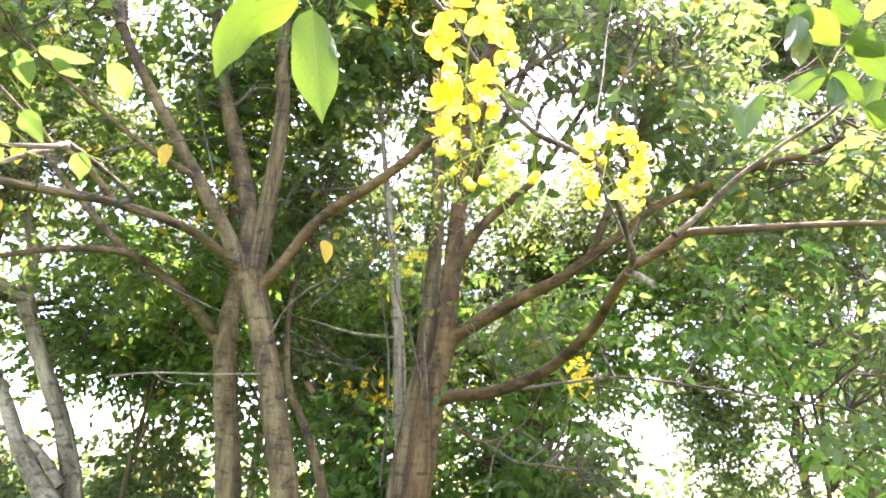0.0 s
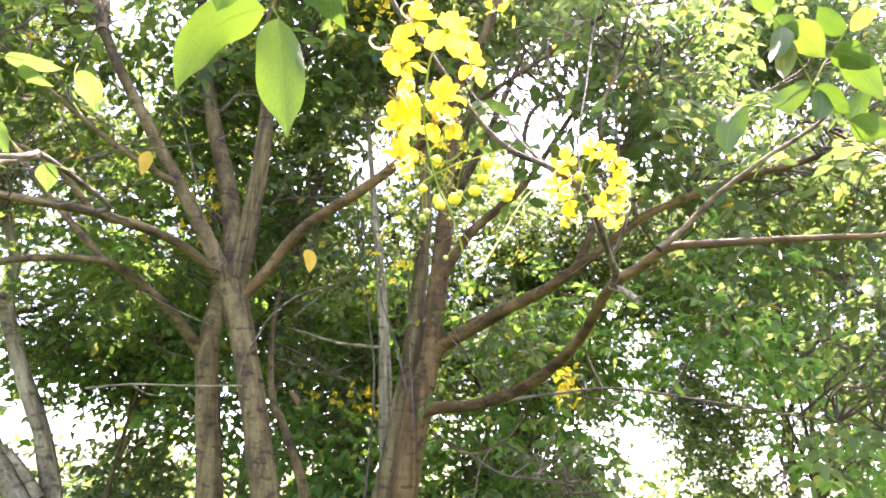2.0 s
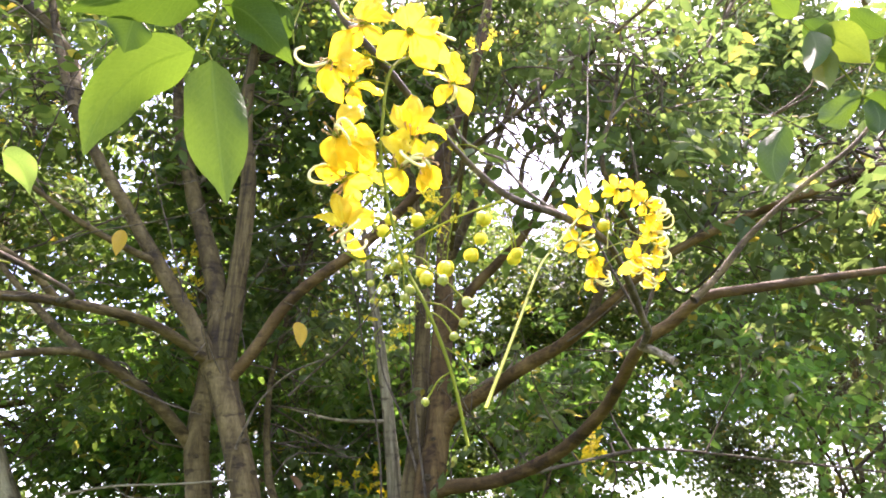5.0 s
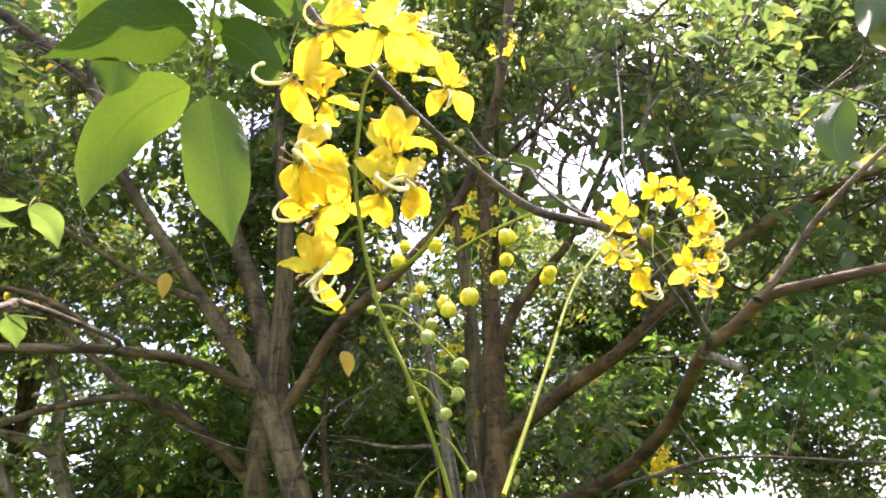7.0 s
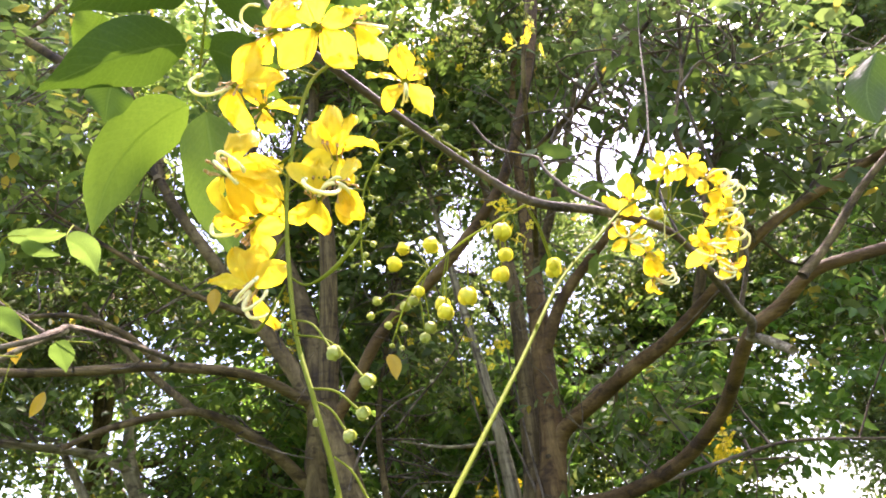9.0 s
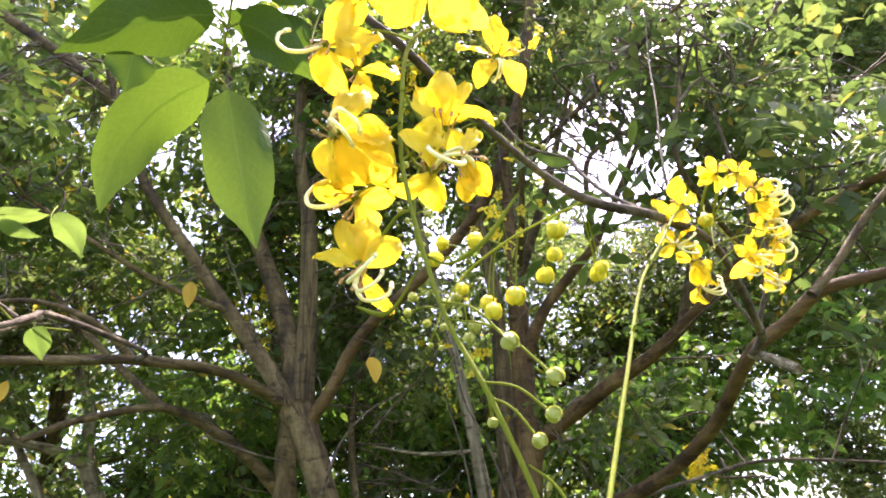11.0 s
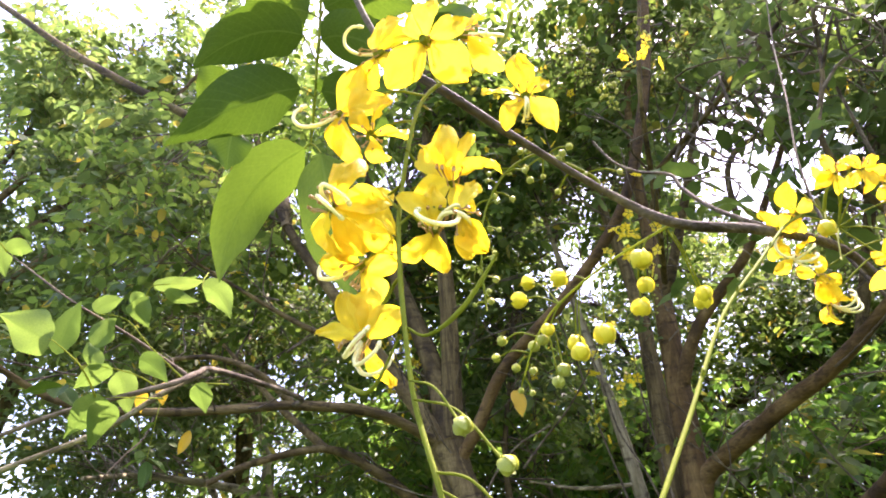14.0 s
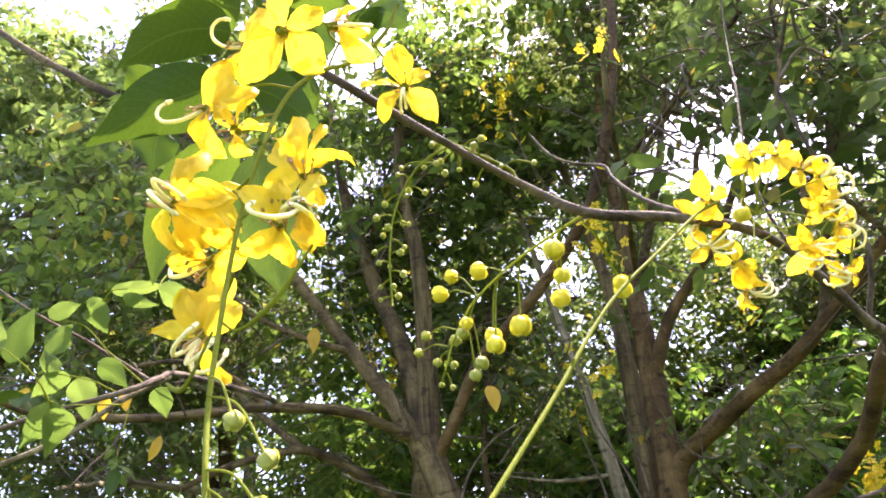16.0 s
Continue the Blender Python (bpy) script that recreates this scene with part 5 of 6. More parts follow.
def anther_mesh():
    bm = bmesh.new()
    r = np.random.default_rng(3)
    for k in range(7):
        a = 2 * math.pi * k / 7
        d = np.array([math.cos(a) * 0.12, math.sin(a) * 0.12, 0.0])
        tip = d * 2.2 + np.array([0, 0, 0.3 + 0.1 * r.uniform()])
        tube(bm, [d, d * 1.4 + np.array([0, 0, 0.18]), tip], 0.018, 0.015, 5, 2)
        tube(bm, [tip, tip + np.array([0.02, 0.0, 0.09])], 0.04, 0.03, 5, 2)
    for f in bm.faces:
        f.smooth = True
    me = bpy.data.meshes.new("short_stamens")
    bm.to_mesh(me)
    bm.free()
    me.materials.append(ANTHER)
    return me


PETALS = [petal_mesh(k) for k in range(12)]
STAMENS = [stamen_mesh(k) for k in range(3)]
ANTHERS = anther_mesh()


def flower(raceme, place, facing, stem_from, size=0.0225, spread=32, hook=None, stamens=3, petals=5, reach=0.0175, loose=1.0, ways=None, broad=1.12):
    """An open flower under its raceme: stalk and calyx, five cupped petals, long hooked stamens and a tuft of short ones. ways: petals as reaches in millimetres."""
    root = raceme.matrix_basis.translation
    place, facing = Vector(place), Vector(facing).normalized()
    place = place - facing * 0.006
    bm = bmesh.new()
    start = Vector(stem_from)
    bend = (start + place) * 0.5 - facing * 0.008 + Vector((0, 0, 0.004))
    tube(bm, [start, bend, place - facing * 0.002], 0.0007, 0.0009, 6, 5, 0, root)
    tube(bm, [place - facing * 0.003, place + facing * 0.001, place + facing * 0.003], 0.002, 0.0032, 8, 2, 0, root)
    ob = part("flower", bm, STALK, raceme)
    turn = axes_from(facing, Vector((0.2, -1, 0.3))) @ Matrix.Rotation(radians(90), 4, "Y")
    here = Matrix.Translation(place - root) @ turn
    spin = rng.uniform(0, 72)
    for reach_out in ways or ():  # petals placed and turned to fit the camera's view; a fourth number narrows one
        way, slim = reach_out[:3], reach_out[3] if len(reach_out) > 3 else 1.0
        front = Vector((0, -0.9, -0.4)) + Vector(rng.normal(0, 0.6 * loose, 3))
        long = max(0.019, min(0.031, Vector(way).length * 0.00108))
        m = Matrix.Translation(place - root + facing * 0.002) @ axes_from(Vector(way).normalized() + Vector(rng.normal(0, 0.05, 3)), front)
        shared("petal", PETALS[rng.integers(0, 12)], ob, m @ Matrix.Diagonal((long, max(long, 0.02) * broad * slim * rng.uniform(0.8, 1.1), size * rng.uniform(0.5, 1.0), 1)))
    for k in range(0 if ways else petals):
        e = spread + rng.normal(0, 15 * loose)
        m = here @ Matrix.Rotation(radians(spin + 72 * k + rng.normal(0, 8 * loose)), 4, "Z") @ Matrix.Rotation(radians(-e), 4, "Y") @ Matrix.Rotation(radians(rng.normal(0, 16 * loose)), 4, "X")
        shared("petal", PETALS[rng.integers(0, 12)], ob, m @ Matrix.Diagonal((size * rng.uniform(0.8, 1.15), size * rng.uniform(0.78, 1.1), size * rng.uniform(0.7, 1.4), 1)))
    if hook is None:
        hook = Vector((rng.normal(), rng.normal(), rng.normal()))
    local = turn.to_3x3().inverted() @ Vector(hook)
    ang = math.atan2(local.y, local.x)
    for k in range(stamens):
        m = here @ Matrix.Rotation(ang + radians(-28 + 28 * k + rng.normal(0, 6)), 4, "Z") @ Matrix.Scale(reach * rng.uniform(0.85, 1.15), 4)
        shared("stamen", STAMENS[k % 3], ob, m)
    shared("anther_tuft", ANTHERS, ob, here @ Matrix.Scale(0.024, 4))
    return ob


def bud_shape(bm, place, way, r, base):
    """A round bud: a core wrapped in five overlapping sepals whose edges stand proud."""
    turn = axes_from(way, (0.3, -0.8, 0.5))
    here = Vector(place) - Vector(base)
    twist = 40 * (place[0] + place[1])

    def shell(phi0, spread, low, high, nu, nv, lift, skew):
        grid = []
        for i in range(nu + 1):
            t = low + (high - low) * i / nu
            wide = spread * (0.45 + 0.55 * math.sin(math.pi * min(1.0, i / nu * 0.85 + 0.12)))
            row = []
            for j in range(nv + 1):
                v = 2 * j / nv - 1
                a = phi0 + wide * v
                rr = r * (lift + 0.1 * skew * v + 0.05 * v * v - 0.05 * math.cos(2 * t))
                rr *= 1 + 0.04 * noise.noise(Vector((a, t, twist)))
                ring = math.sin(t) ** 0.8
                row.append(bm.verts.new(here + turn @ Vector((-math.cos(t) * rr, math.cos(a) * rr * ring, math.sin(a) * rr * ring))))
            grid.append(row)
        for u, w in zip(grid, grid[1:]):
            for j in range(nv):
                bm.faces.new((u[j], w[j], w[j + 1], u[j + 1]))

    shell(0.0, math.pi / 0.45, 0.02, math.pi - 0.02, 7, 14, 0.86, 0.0)
    for k in range(5):
        shell(twist + 2 * math.pi * k / 5, 0.72, 0.12, 2.75 + 0.12 * math.sin(twist + 3 * k), 6, 5, 0.95 + 0.03 * (k % 2), 1.0)


def bud(raceme, place, stem_from, r, material, label="", thin=0.0007):
    """A bud with its thin curved stalk."""
    root = raceme.matrix_basis.translation
    place, start = Vector(place), Vector(stem_from)
    bm = bmesh.new()
    mid = (start + place) * 0.5 + Vector((0, 0, 0.35 * (start - place).length * 0.4))
    way = (place - mid).normalized()
    tube(bm, [start, mid, place - way * r], thin, thin * 1.3, 6, 6, 0, root)
    stalk = part("bud_stalk", bm, STALK, raceme)
    bm = bmesh.new()
    bud_shape(bm, place, way, r * 0.86, root)
    part("bud", bm, material, stalk, label)


# hanging cluster of open flowers
R1 = [(0.085, 0.6, 2.15), (0.077, 0.595, 2.12), (0.063, 0.582, 2.09), (0.052, 0.572, 2.079), (0.042, 0.563, 2.064), (0.037, 0.555, 2.042), (0.036, 0.545, 2.003), (0.036, 0.538, 1.967), (0.04, 0.531, 1.937), (0.047, 0.522, 1.902), (0.055, 0.513, 1.872), (0.067, 0.503, 1.843), (0.078, 0.498, 1.81), (0.085, 0.495, 1.775)]
raceme_a = thing("flower_raceme", R1[0], "hanging raceme of yellow flowers, buds green below", "flower raceme", "flower racemes")
limb("stalk", raceme_a, R1, 0.0014, 0.0008, STALK, 8, 0.05)
for place, facing, start, hook, long_stamens, ways in [
    ((0.013, 0.545, 2.086), (-0.7, -0.1, -0.2), (0.046, 0.565, 2.07), (-0.4, -0.5, 1), 1, [(25, -2, 28), (6, -2, 29), (14, 6, -12), (-7, 8, -11), (22, 9, 15)]),
    ((0.055, 0.535, 2.065), (0.1, 0.7, 0.3), (0.05, 0.57, 2.077), (0.3, 0, -1), 0, [(-23, -2, -21), (18, 12, -22), (-6, -6, 17), (9, -2, 18), (18, 4, 8)]),
    ((0.068, 0.562, 2.096), (0.5, 0.4, 0.2), (0.066, 0.585, 2.095), (0.6, 0, -0.8), 1, [(15, 12, -20), (10, 10, -2), (9, 4, 15)]),
    ((0.086, 0.601, 2.078), (0.25, -0.8, -0.35), (0.073, 0.59, 2.108), (0.2, 0, -1), 2, [(-1, -11, 22), (-21, -11, 5), (-13, 2, -19), (12, 10, -20), (12, 3, 10)]),
    ((-0.006, 0.544, 2.046), (-0.3, -0.3, -0.85), (0.041, 0.56, 2.058), (-1, 0, 0.2), 1, [(16, -3, 25), (24, 6, 9), (10, 12, -26), (-3, 10, -16)]),
    ((0.013, 0.55, 2.032), (0.2, -0.5, -0.5), (0.038, 0.553, 2.035), (0.6, -0.2, 0.6), 0, [(11, -5, 19), (21, 3, -3), (7, 3, -14), (-5, -5, 16)]),
    ((0.009, 0.52, 1.971), (-0.25, -0.95, 0.15), (0.036, 0.54, 1.985), (0.8, -0.3, -0.3), 2, [(13, 0, 22), (24, 5, 4), (28, 11, -13), (9, 9, -21), (-4, 8, -17)]),
    ((0.016, 0.535, 1.967), (0.1, -0.3, -0.9), (0.036, 0.538, 1.97), (0.8, -0.3, 0.5), 0, [(14, 10, -15), (-9, 7, -15), (15, 5, 11)]),
    ((0.056, 0.552, 1.993), (0.15, -0.5, 0.6), (0.036, 0.545, 2.01), (0.5, -0.4, 0.5), 0, [(1, -10, 25), (-13, -7, 19), (12, -5, 19), (20, 2, 7), (-13, -7, -7), (5, 2, -13)]),
    ((0.049, 0.545, 1.963), (0.3, -0.9, 0.15), (0.036, 0.54, 1.975), (0.9, -0.2, 0.1), 2, [(-9, -15, 10), (-14, -2, -13), (-1, 8, -16), (2, -3, 16)]),
    ((0.065, 0.54, 1.957), (0.4, -0.4, -0.7), (0.037, 0.536, 1.96), (-0.9, 0, 0.3), 1, [(11, 4, -15), (0, 7, -12), (6, 2, 12)]),
    ((0.008, 0.548, 1.95), (-0.7, -0.2, -0.6), (0.037, 0.535, 1.955), (-0.9, 0, -0.4), 1, [(-12, -5, 3), (16, 1, -2), (-5, -7, 14), (2, 9, -12)]),
    ((0.012, 0.547, 1.913), (-0.5, -0.25, -0.8), (0.041, 0.53, 1.93), (0.7, -0.4, -0.5), 3, [(-4, -9, 18), (3, -2, 22), (17, 0, 9), (-14, -11, 2, 0.8), (11, 5, -20, 0.5)]),
]:
    flower(raceme_a, place, facing, start, 0.024, 30, Vector(hook), long_stamens, reach=0.0165, loose=0.7, ways=ways)
for place, start, r, mat in [
    ((0.075, 0.502, 1.859), (0.053, 0.513, 1.88), 0.0036, BUD_GREEN), ((0.087, 0.503, 1.847), (0.055, 0.512, 1.873), 0.0034, BUD_GREEN),
    ((0.085, 0.503, 1.836), (0.065, 0.504, 1.848), 0.003, BUD_GREEN), ((0.08, 0.503, 1.829), (0.067, 0.503, 1.843), 0.0028, BUD_GREEN),
    ((0.067, 0.506, 1.836), (0.066, 0.504, 1.846), 0.002, BUD_GREEN),
    ((0.088, 0.5, 1.806), (0.076, 0.499, 1.822), 0.0022, BUD_GREEN), ((0.066, 0.495, 1.795), (0.078, 0.498, 1.81), 0.0024, BUD_GREEN),
]:
    bud(raceme_a, place, start, r * 0.9, mat, "", 0.00038)
# spent stalks and a slim unopened bud that stand out sideways
for pts in ([(0.046, 0.523, 1.905), (0.056, 0.522, 1.899), (0.07, 0.522, 1.907), (0.084, 0.522, 1.925)], [(0.046, 0.52, 1.9), (0.032, 0.525, 1.884), (0.018, 0.53, 1.89)]):
    limb("bud_stalk", raceme_a, pts, (0.0005, 0.0005, 0.0007, 0.001, 0.0009, 0.0004), 0, STALK, 8, 0)

# cluster on the twig, with its long bare stalk
raceme_b = thing("flower_raceme", (0.3, 0.96, 2.125), "round cluster of yellow flowers with pale hooked stamens", "flower raceme", "flower racemes")
limb("stalk", raceme_b, [(0.3, 0.975, 2.128), (0.285, 0.94, 2.13), (0.288, 0.925, 2.15), (0.3, 0.92, 2.165), (0.335, 0.93, 2.168), (0.36, 0.945, 2.14), (0.365, 0.95, 2.1), (0.35, 0.95, 2.06)], 0.002, 0.001, STALK, 8, 0.05)
HUB = (0.292, 0.935, 2.125)
for place, facing, hook, stamens, ways in [
    ((0.25, 0.888, 2.126), (-0.6, -0.5, 0.2), (-0.5, 0, -0.6), 0, [(0, -17, 21), (15, -2, 9), (8, 14, -11), (-19, -2, -13)]),
    ((0.234, 0.895, 2.109), (-0.6, -0.5, -0.3), (0.7, -0.2, -0.6), 1, [(-9, -17, 17), (20, -3, 11), (-12, 12, -15)]),
    ((0.241, 0.905, 2.087), (-0.3, -0.6, -0.6), (0.9, -0.3, -0.2), 3, [(17, -9, 12), (17, 4, -2), (-9, -4, 14), (-17, -3, -11)]),
    ((0.259, 0.922, 2.072), (0.1, -0.5, -0.8), (0.6, -0.4, -0.3), 0, [(4, -12, 13), (14, 6, -7), (-8, 1, 6), (6, 9, -24)]),
    ((0.263, 0.935, 2.049), (0.1, -0.4, -0.9), (0.9, -0.2, 0.1), 3, [(-3, -14, 14), (11, 1, 2), (-8, 10, -11), (5, 4, -16)]),
    ((0.296, 0.894, 2.163), (-0.3, -0.7, 0.5), (-0.5, 0, 0.5), 0, [(-18, -10, 1), (-6, -9, 14), (15, 2, 12), (-1, 4, -19), (-17, 2, -9)]),
    ((0.32, 0.898, 2.163), (0.1, -0.7, 0.5), (0.5, 0, 0.5), 0, [(-11, -12, 7), (13, -1, 7), (17, 13, -7), (-2, 5, -21), (-15, 4, -12)]),
    ((0.34, 0.915, 2.151), (0.5, -0.5, 0.4), (1, -0.2, -0.3), 2, [(-9, -12, 9), (18, 1, 4), (10, 13, -9), (-11, 1, -15)]),
    ((0.356, 0.927, 2.144), (0.8, -0.4, 0.2), (0.2, -0.2, -1), 3, [(-6, -13, 11), (15, -2, 10), (12, 13, -9), (-12, 1, -15)]),
    ((0.351, 0.939, 2.12), (0.8, -0.4, 0.0), (0.2, -0.2, -1), 3, [(-9, -15, 15), (15, -2, 10), (1, 17, -20), (-18, -1, -15), (-11, -4, 4)]),
    ((0.36, 0.95, 2.102), (0.8, -0.4, -0.2), (0.1, -0.2, -1), 3, [(-2, -16, 17), (10, -2, 7), (-1, 17, -20), (-12, 0, -15)]),
    ((0.325, 0.945, 2.084), (0.1, -0.7, -0.4), (0.9, -0.2, -0.4), 2, [(-3, -14, 14), (-13, -6, 7), (-24, 14, -23), (12, -2, -3), (4, 9, -14)]),
    ((0.333, 0.95, 2.072), (0.2, -0.6, -0.6), (-0.8, -0.2, -0.3), 2, [(13, -8, 8), (14, 6, -7), (-10, 8, -8), (-14, -14, 10)]),
    ((0.349, 0.962, 2.059), (0.4, -0.5, -0.7), (-0.9, -0.3, 0.1), 3, [(-12, -10, 4), (11, 0, 5), (5, 12, -9), (-13, -1, -12)]),
]:
    start = HUB if place[0] < 0.33 and place[2] > 2.08 else (0.358, 0.947, 2.11)
    flower(raceme_b, place, facing, start, 0.023, 30, Vector(hook), stamens, reach=0.0195, loose=0.8, ways=ways, broad=1.2)
for k in range(6):
    a = 1.1 * k
    tip = Vector(HUB) + Vector((0.05 * math.cos(a), -0.03, 0.05 * math.sin(a)))
    limb("bud_stalk", raceme_b, [HUB, tuple(Vector(HUB) * 0.5 + tip * 0.5 + Vector((0, 0, 0.004))), tuple(tip)], 0.0009, 0.0007, STALK, 6, 0)
bud(raceme_b, (0.275, 0.9, 2.108), (0.287, 0.925, 2.14), 0.0085, BUD_YELLOW)
bare = thing("bare_stalk", (0.24, 0.875, 2.11), "long pale green bare flower stalk hanging free", "flower stalk")
STALK_LINE = [(0.262, 0.9, 2.128), (0.237, 0.865, 2.1), (0.2, 0.79, 2.035), (0.162, 0.72, 1.97), (0.13, 0.645, 1.89), (0.097, 0.56, 1.806)]
limb("stem", bare, STALK_LINE, 0.0014, 0.0011, STALK, 8, 0.12)
for k in range(7):
    p = Vector(glide(STALK_LINE, 6)[4 + 3 * k])
    bm = bmesh.new()
    tube(bm, [p, p + Vector((0.002 * (-1) ** k, -0.0015, 0.0035))], 0.0011, 0.0007, 6, 2, 0.1, (0.24, 0.875, 2.11))
    part("node_scar", bm, STALK, bare)

# raceme of round yellow buds
R3 = [(0.15, 0.825, 2.104), (0.139, 0.82, 2.098), (0.085, 0.83, 2.082), (0.041, 0.84, 2.061), (0.022, 0.85, 2.048), (0.008, 0.855, 2.03), (-0.003, 0.86, 2.008)]
raceme_c = thing("bud_raceme", R3[0], "raceme of round yellow flower buds on thin stalks", "bud raceme", "flower racemes")
limb("stalk", raceme_c, R3, 0.0014, 0.0008, STALK_LIT, 8, 0.05)
for place, start, r in [
    ((0.119, 0.814, 2.072), (0.13, 0.82, 2.096), 0.0098), ((0.116, 0.85, 2.066), (0.125, 0.825, 2.095), 0.0082), ((0.107, 0.88, 2.06), (0.118, 0.83, 2.093), 0.0094),
    ((0.16, 0.906, 2.067), (0.145, 0.825, 2.1), 0.0092), ((0.044, 0.84, 2.086), (0.07, 0.834, 2.075), 0.009), ((0.005, 0.84, 2.073), (0.041, 0.84, 2.061), 0.0085),
    ((0.028, 0.84, 2.038), (0.05, 0.838, 2.065), 0.0066), ((0.05, 0.842, 2.022), (0.06, 0.836, 2.07), 0.008), ((0.055, 0.83, 2.008), (0.062, 0.836, 2.07), 0.0086),
    ((0.076, 0.84, 2.024), (0.085, 0.83, 2.08), 0.0102), ((0.161, 0.88, 2.061), (0.148, 0.83, 2.1), 0.008), ((0.01, 0.86, 2.1), (0.041, 0.842, 2.062), 0.0078),
]:
    bud(raceme_c, place, start, r, BUD_YELLOW)
for place, start, r in [
    ((0.035, 0.85, 2.003), (0.03, 0.848, 2.05), 0.0068), ((0.009, 0.86, 2.034), (0.022, 0.85, 2.048), 0.006), ((-0.024, 0.87, 2.05), (0.015, 0.853, 2.04), 0.0055), ((-0.01, 0.86, 2.017), (0.004, 0.857, 2.025), 0.0045),
    ((0.005, 0.862, 2.012), (0.002, 0.858, 2.02), 0.0042), ((0.02, 0.85, 2.034), (0.022, 0.85, 2.048), 0.006), ((0.03, 0.846, 1.992), (0.025, 0.85, 2.05), 0.006), ((-0.028, 0.86, 2.03), (0.006, 0.856, 2.027), 0.0048),
    ((-0.008, 0.862, 1.996), (-0.003, 0.86, 2.008), 0.003), ((0.002, 0.862, 1.992), (-0.002, 0.86, 2.006), 0.003),
]:
    bud(raceme_c, place, start, r, BUD_GREEN, "small green unripe bud")

# young raceme of small green buds
R4 = [(0.1, 0.8, 2.14), (0.097, 0.8, 2.155), (0.076, 0.78, 2.165), (0.058, 0.76, 2.167), (0.029, 0.75, 2.148), (0.009, 0.745, 2.108), (0.005, 0.74, 2.062), (0.006, 0.74, 2.017)]
raceme_d = thing("bud_raceme", R4[0], "young hanging raceme of small green buds", "bud raceme", "flower racemes")
limb("stalk", raceme_d, R4, 0.0016, 0.0008, STALK, 8, 0.05)
line = glide(R4, 6)
for k in range(34):
    f = 0.2 + 0.79 * (k / 33) ** 0.75
    p = np.array(line[int(f * (len(line) - 1))])
    reach = 0.026 * (1.1 - f) + 0.006
    d = unit(np.array([math.cos(k * 2.4), math.sin(k * 2.4) * 0.8, -0.3]))
    bud(raceme_d, tuple(p + d * reach), tuple(p), 0.0031 - 0.001 * f + 0.0005 * (k % 3), BUD_GREEN)

# flower tufts far up in the grove
def far_flowers(place, count, spread, seed, hang=0.25, petal=0.027):
    ob = thing("flower_raceme", place, "far hanging raceme of yellow flowers among the leaves", "flower raceme", "far flower racemes")
    r = np.random.default_rng(seed)
    x, y, z = place
    limb("stalk", ob, [(x, y, z + hang * 0.7), (x + 0.01, y, z), (x + 0.02, y, z - hang * 0.6)], 0.003, 0.0015, STALK, 6, 0)
    bm = bmesh.new()
    for k in range(count):
        at = Vector(r.normal(0, 1, 3) * np.array([spread, spread, hang * 0.5]))
        n = Vector(r.normal(0, 1, 3)).normalized()
        a = n.orthogonal().normalized()
        b = n.cross(a)
        for j in range(5):
            t = 2 * math.pi * j / 5
            d = a * math.cos(t) + b * math.sin(t)
            s = n.cross(d)
            L = petal * r.uniform(0.8, 1.2)
            v = [bm.verts.new(at + p) for p in (d * 0.002, d * L * 0.6 + s * L * 0.36 + n * L * 0.3, d * L + n * L * 0.2, d * L * 0.6 - s * L * 0.36 + n * L * 0.3)]
            bm.faces.new(v)
    tagged(part("blossoms", bm, PETAL, ob), kind="stuff")


far_flowers((0.214, 1.55, 3.1), 4, 0.025, 1, 0.05, 0.018)
far_flowers((0.161, 1.56, 3.09), 3, 0.02, 2, 0.05, 0.018)
for k, (place, count, spread, hang) in enumerate([
    ((-1.348, 3.4, 3.28), 26, 0.07, 0.3), ((-0.74, 4.2, 2.25), 10, 0.06, 0.14), ((-0.509, 4.2, 2.21), 14, 0.07, 0.14), ((-0.357, 4.2, 2.2), 13, 0.07, 0.14),
    ((0.78, 3.45, 2.24), 30, 0.05, 0.13), ((1.295, 3.5, 4.6), 24, 0.1, 0.3), ((-0.336, 3.0, 4.4), 40, 0.12, 0.4), ((0.039, 2.5, 3.1), 24, 0.07, 0.2),
    ((-0.236, 3.2, 2.83), 9, 0.08, 0.25), ((1.112, 3.0, 4.0), 22, 0.08, 0.3), ((-2.3, 2.9, 4.0), 16, 0.1, 0.3), ((-0.5, 3.6, 3.05), 8, 0.1, 0.25),
]):
    far_flowers(place, count, spread, 10 + k, hang)

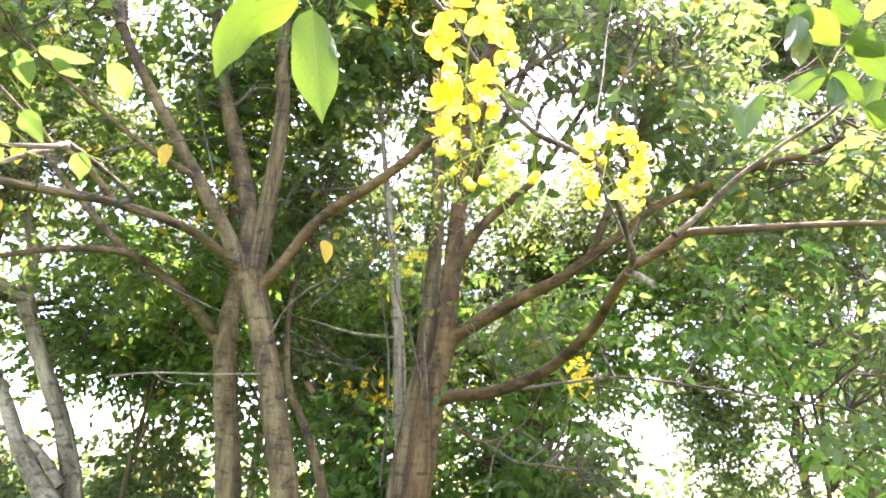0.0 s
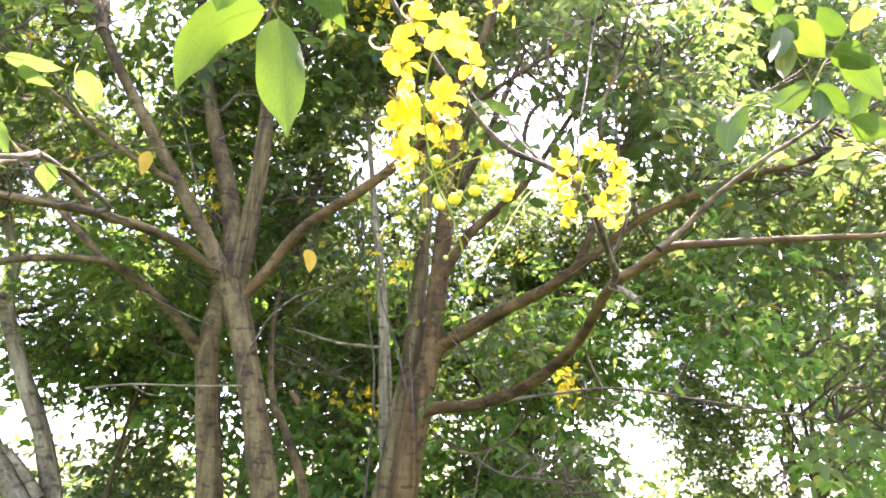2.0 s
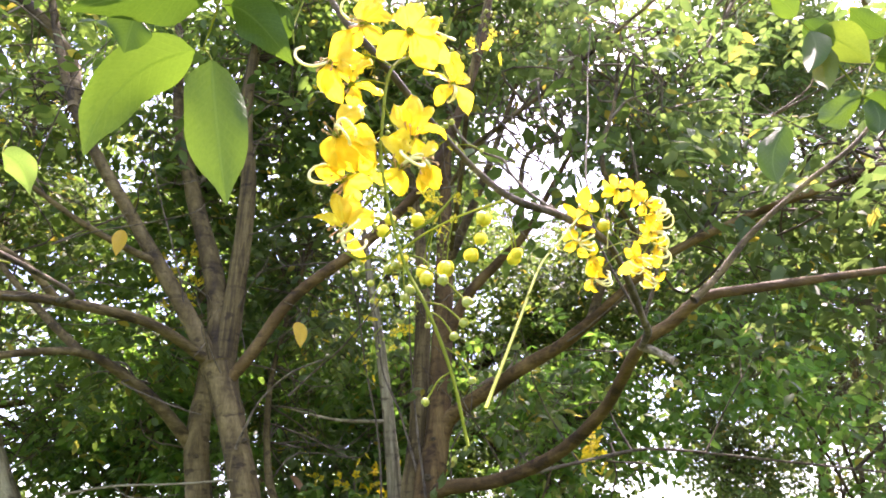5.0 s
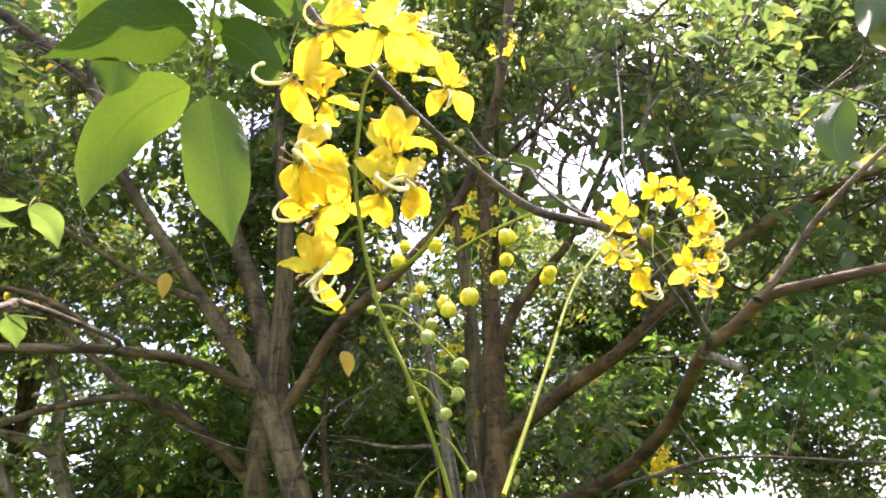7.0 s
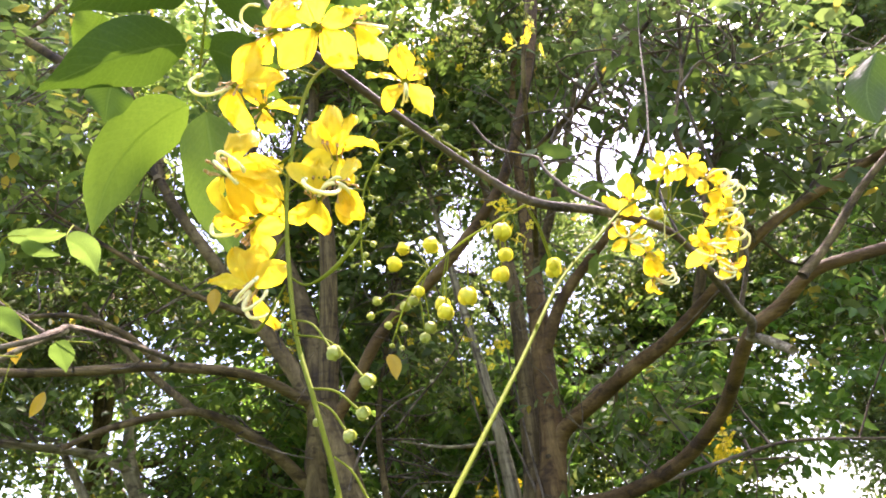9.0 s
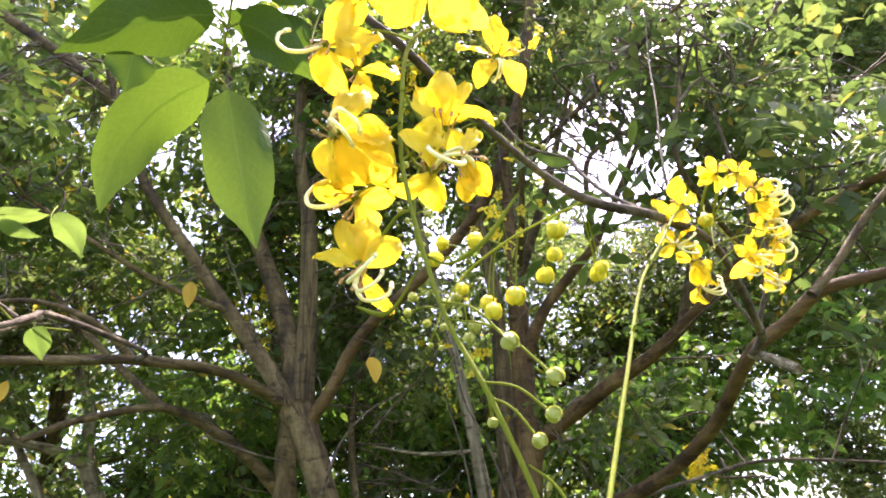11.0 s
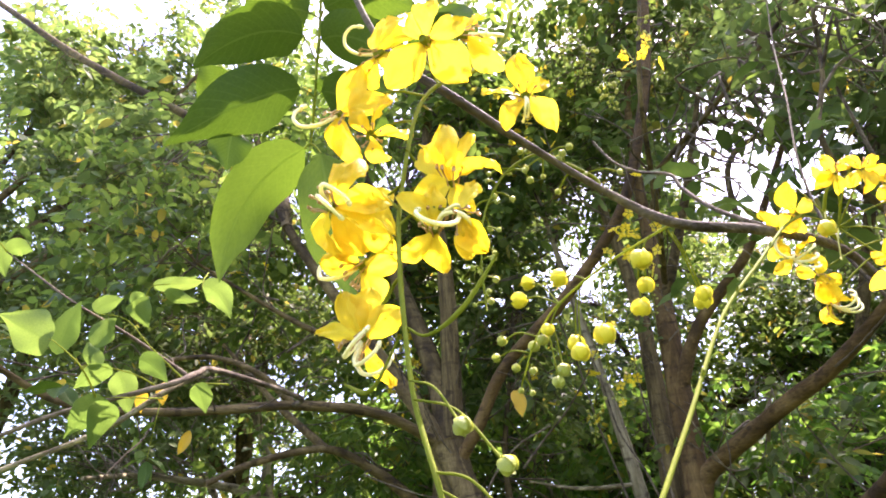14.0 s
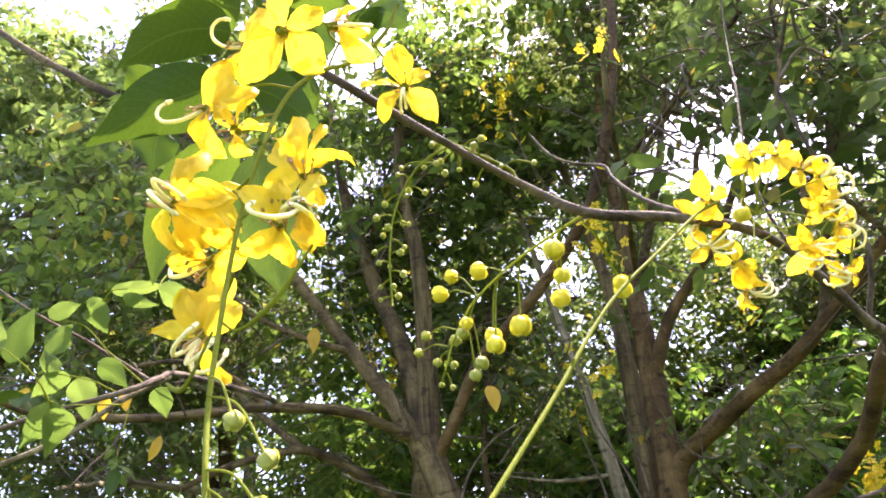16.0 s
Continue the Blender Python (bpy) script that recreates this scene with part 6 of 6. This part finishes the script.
# a curled dead leaf caught between the trunks
dead = thing("dry_leaf", (-0.896, 4.2, 2.242), "curled brown dead leaf hanging between the trunks", "leaf")
leaflet(dead, (-0.896, 4.2, 2.242), (-0.731, 4.18, 2.059), 0.05, (0.4, -0.8, 0.3), 0.15, 0.2, 0.9, "blade", LEAF_DEAD, 1.0)
bm = bmesh.new()
tube(bm, [(-0.896, 4.2, 2.242), (-0.916, 4.2, 2.3), (-0.9, 4.25, 2.4)], 0.002, 0.0015, 5, 4, 0, (-0.896, 4.2, 2.242))
part("leaf_stalk", bm, TWIG, dead)


# young hanging racemes of tiny buds high on the red-brown tree
bm = bmesh.new()
bud_shape(bm, (0, 0, 0), (1, 0, 0), 1.0, (0, 0, 0))
SMALL_BUD = bpy.data.meshes.new("bud")
bm.to_mesh(SMALL_BUD)
bm.free()
SMALL_BUD.materials.append(BUD_GREEN)
for p in SMALL_BUD.polygons:
    p.use_smooth = True


def young_raceme(place, length, count, seed):
    ob = thing("bud_raceme", place, "thin young raceme of tiny yellow-green buds hanging from a twig", "bud raceme", "young racemes")
    r = np.random.default_rng(seed)
    line = [np.array(place) + np.array([0.012 * math.sin(seed + 2 * f), 0, -length * f]) for f in (0, 0.3, 0.65, 1.0)]
    limb("stalk", ob, [tuple(np.array(place) + np.array([0.03, 0.05, 0.05]))] + [tuple(p) for p in line], 0.0018, 0.0009, STALK, 6, 0)
    stems = bmesh.new()
    path = glide(line, 8)
    for k in range(count):
        f = (k + 0.5) / count
        p = path[int(f * (len(path) - 1))]
        d = unit(np.array([math.cos(k * 2.4), math.sin(k * 2.4), -0.35 + 0.3 * r.normal()]))
        tip = p + d * (0.034 * (1.15 - f))
        tube(stems, [p, (p + tip) / 2 + np.array([0, 0, 0.004]), tip], 0.0007, 0.0006, 4, 2, 0, place, False)
        shared("bud", SMALL_BUD, ob, Matrix.Translation(Vector(tip) - Vector(place)) @ axes_from(d, (0.3, -0.8, 0.5)) @ Matrix.Scale(0.0052 * (1.2 - 0.7 * f), 4))
    tagged(part("bud_stalk_tuft", stems, STALK, ob), kind="stuff")


for k, (place, length) in enumerate([((0.014, 1.6, 3.311), 0.16), ((0.067, 1.65, 3.254), 0.14), ((0.112, 1.6, 3.076), 0.13), ((0.227, 1.7, 3.363), 0.14), ((-0.138, 2.4, 2.657), 0.2), ((-0.059, 2.5, 2.779), 0.2), ((-0.203, 2.4, 2.494), 0.16), ((0.072, 2.4, 2.929), 0.2)]):
    young_raceme(place, length, 16 + 3 * (k % 3), 40 + k)
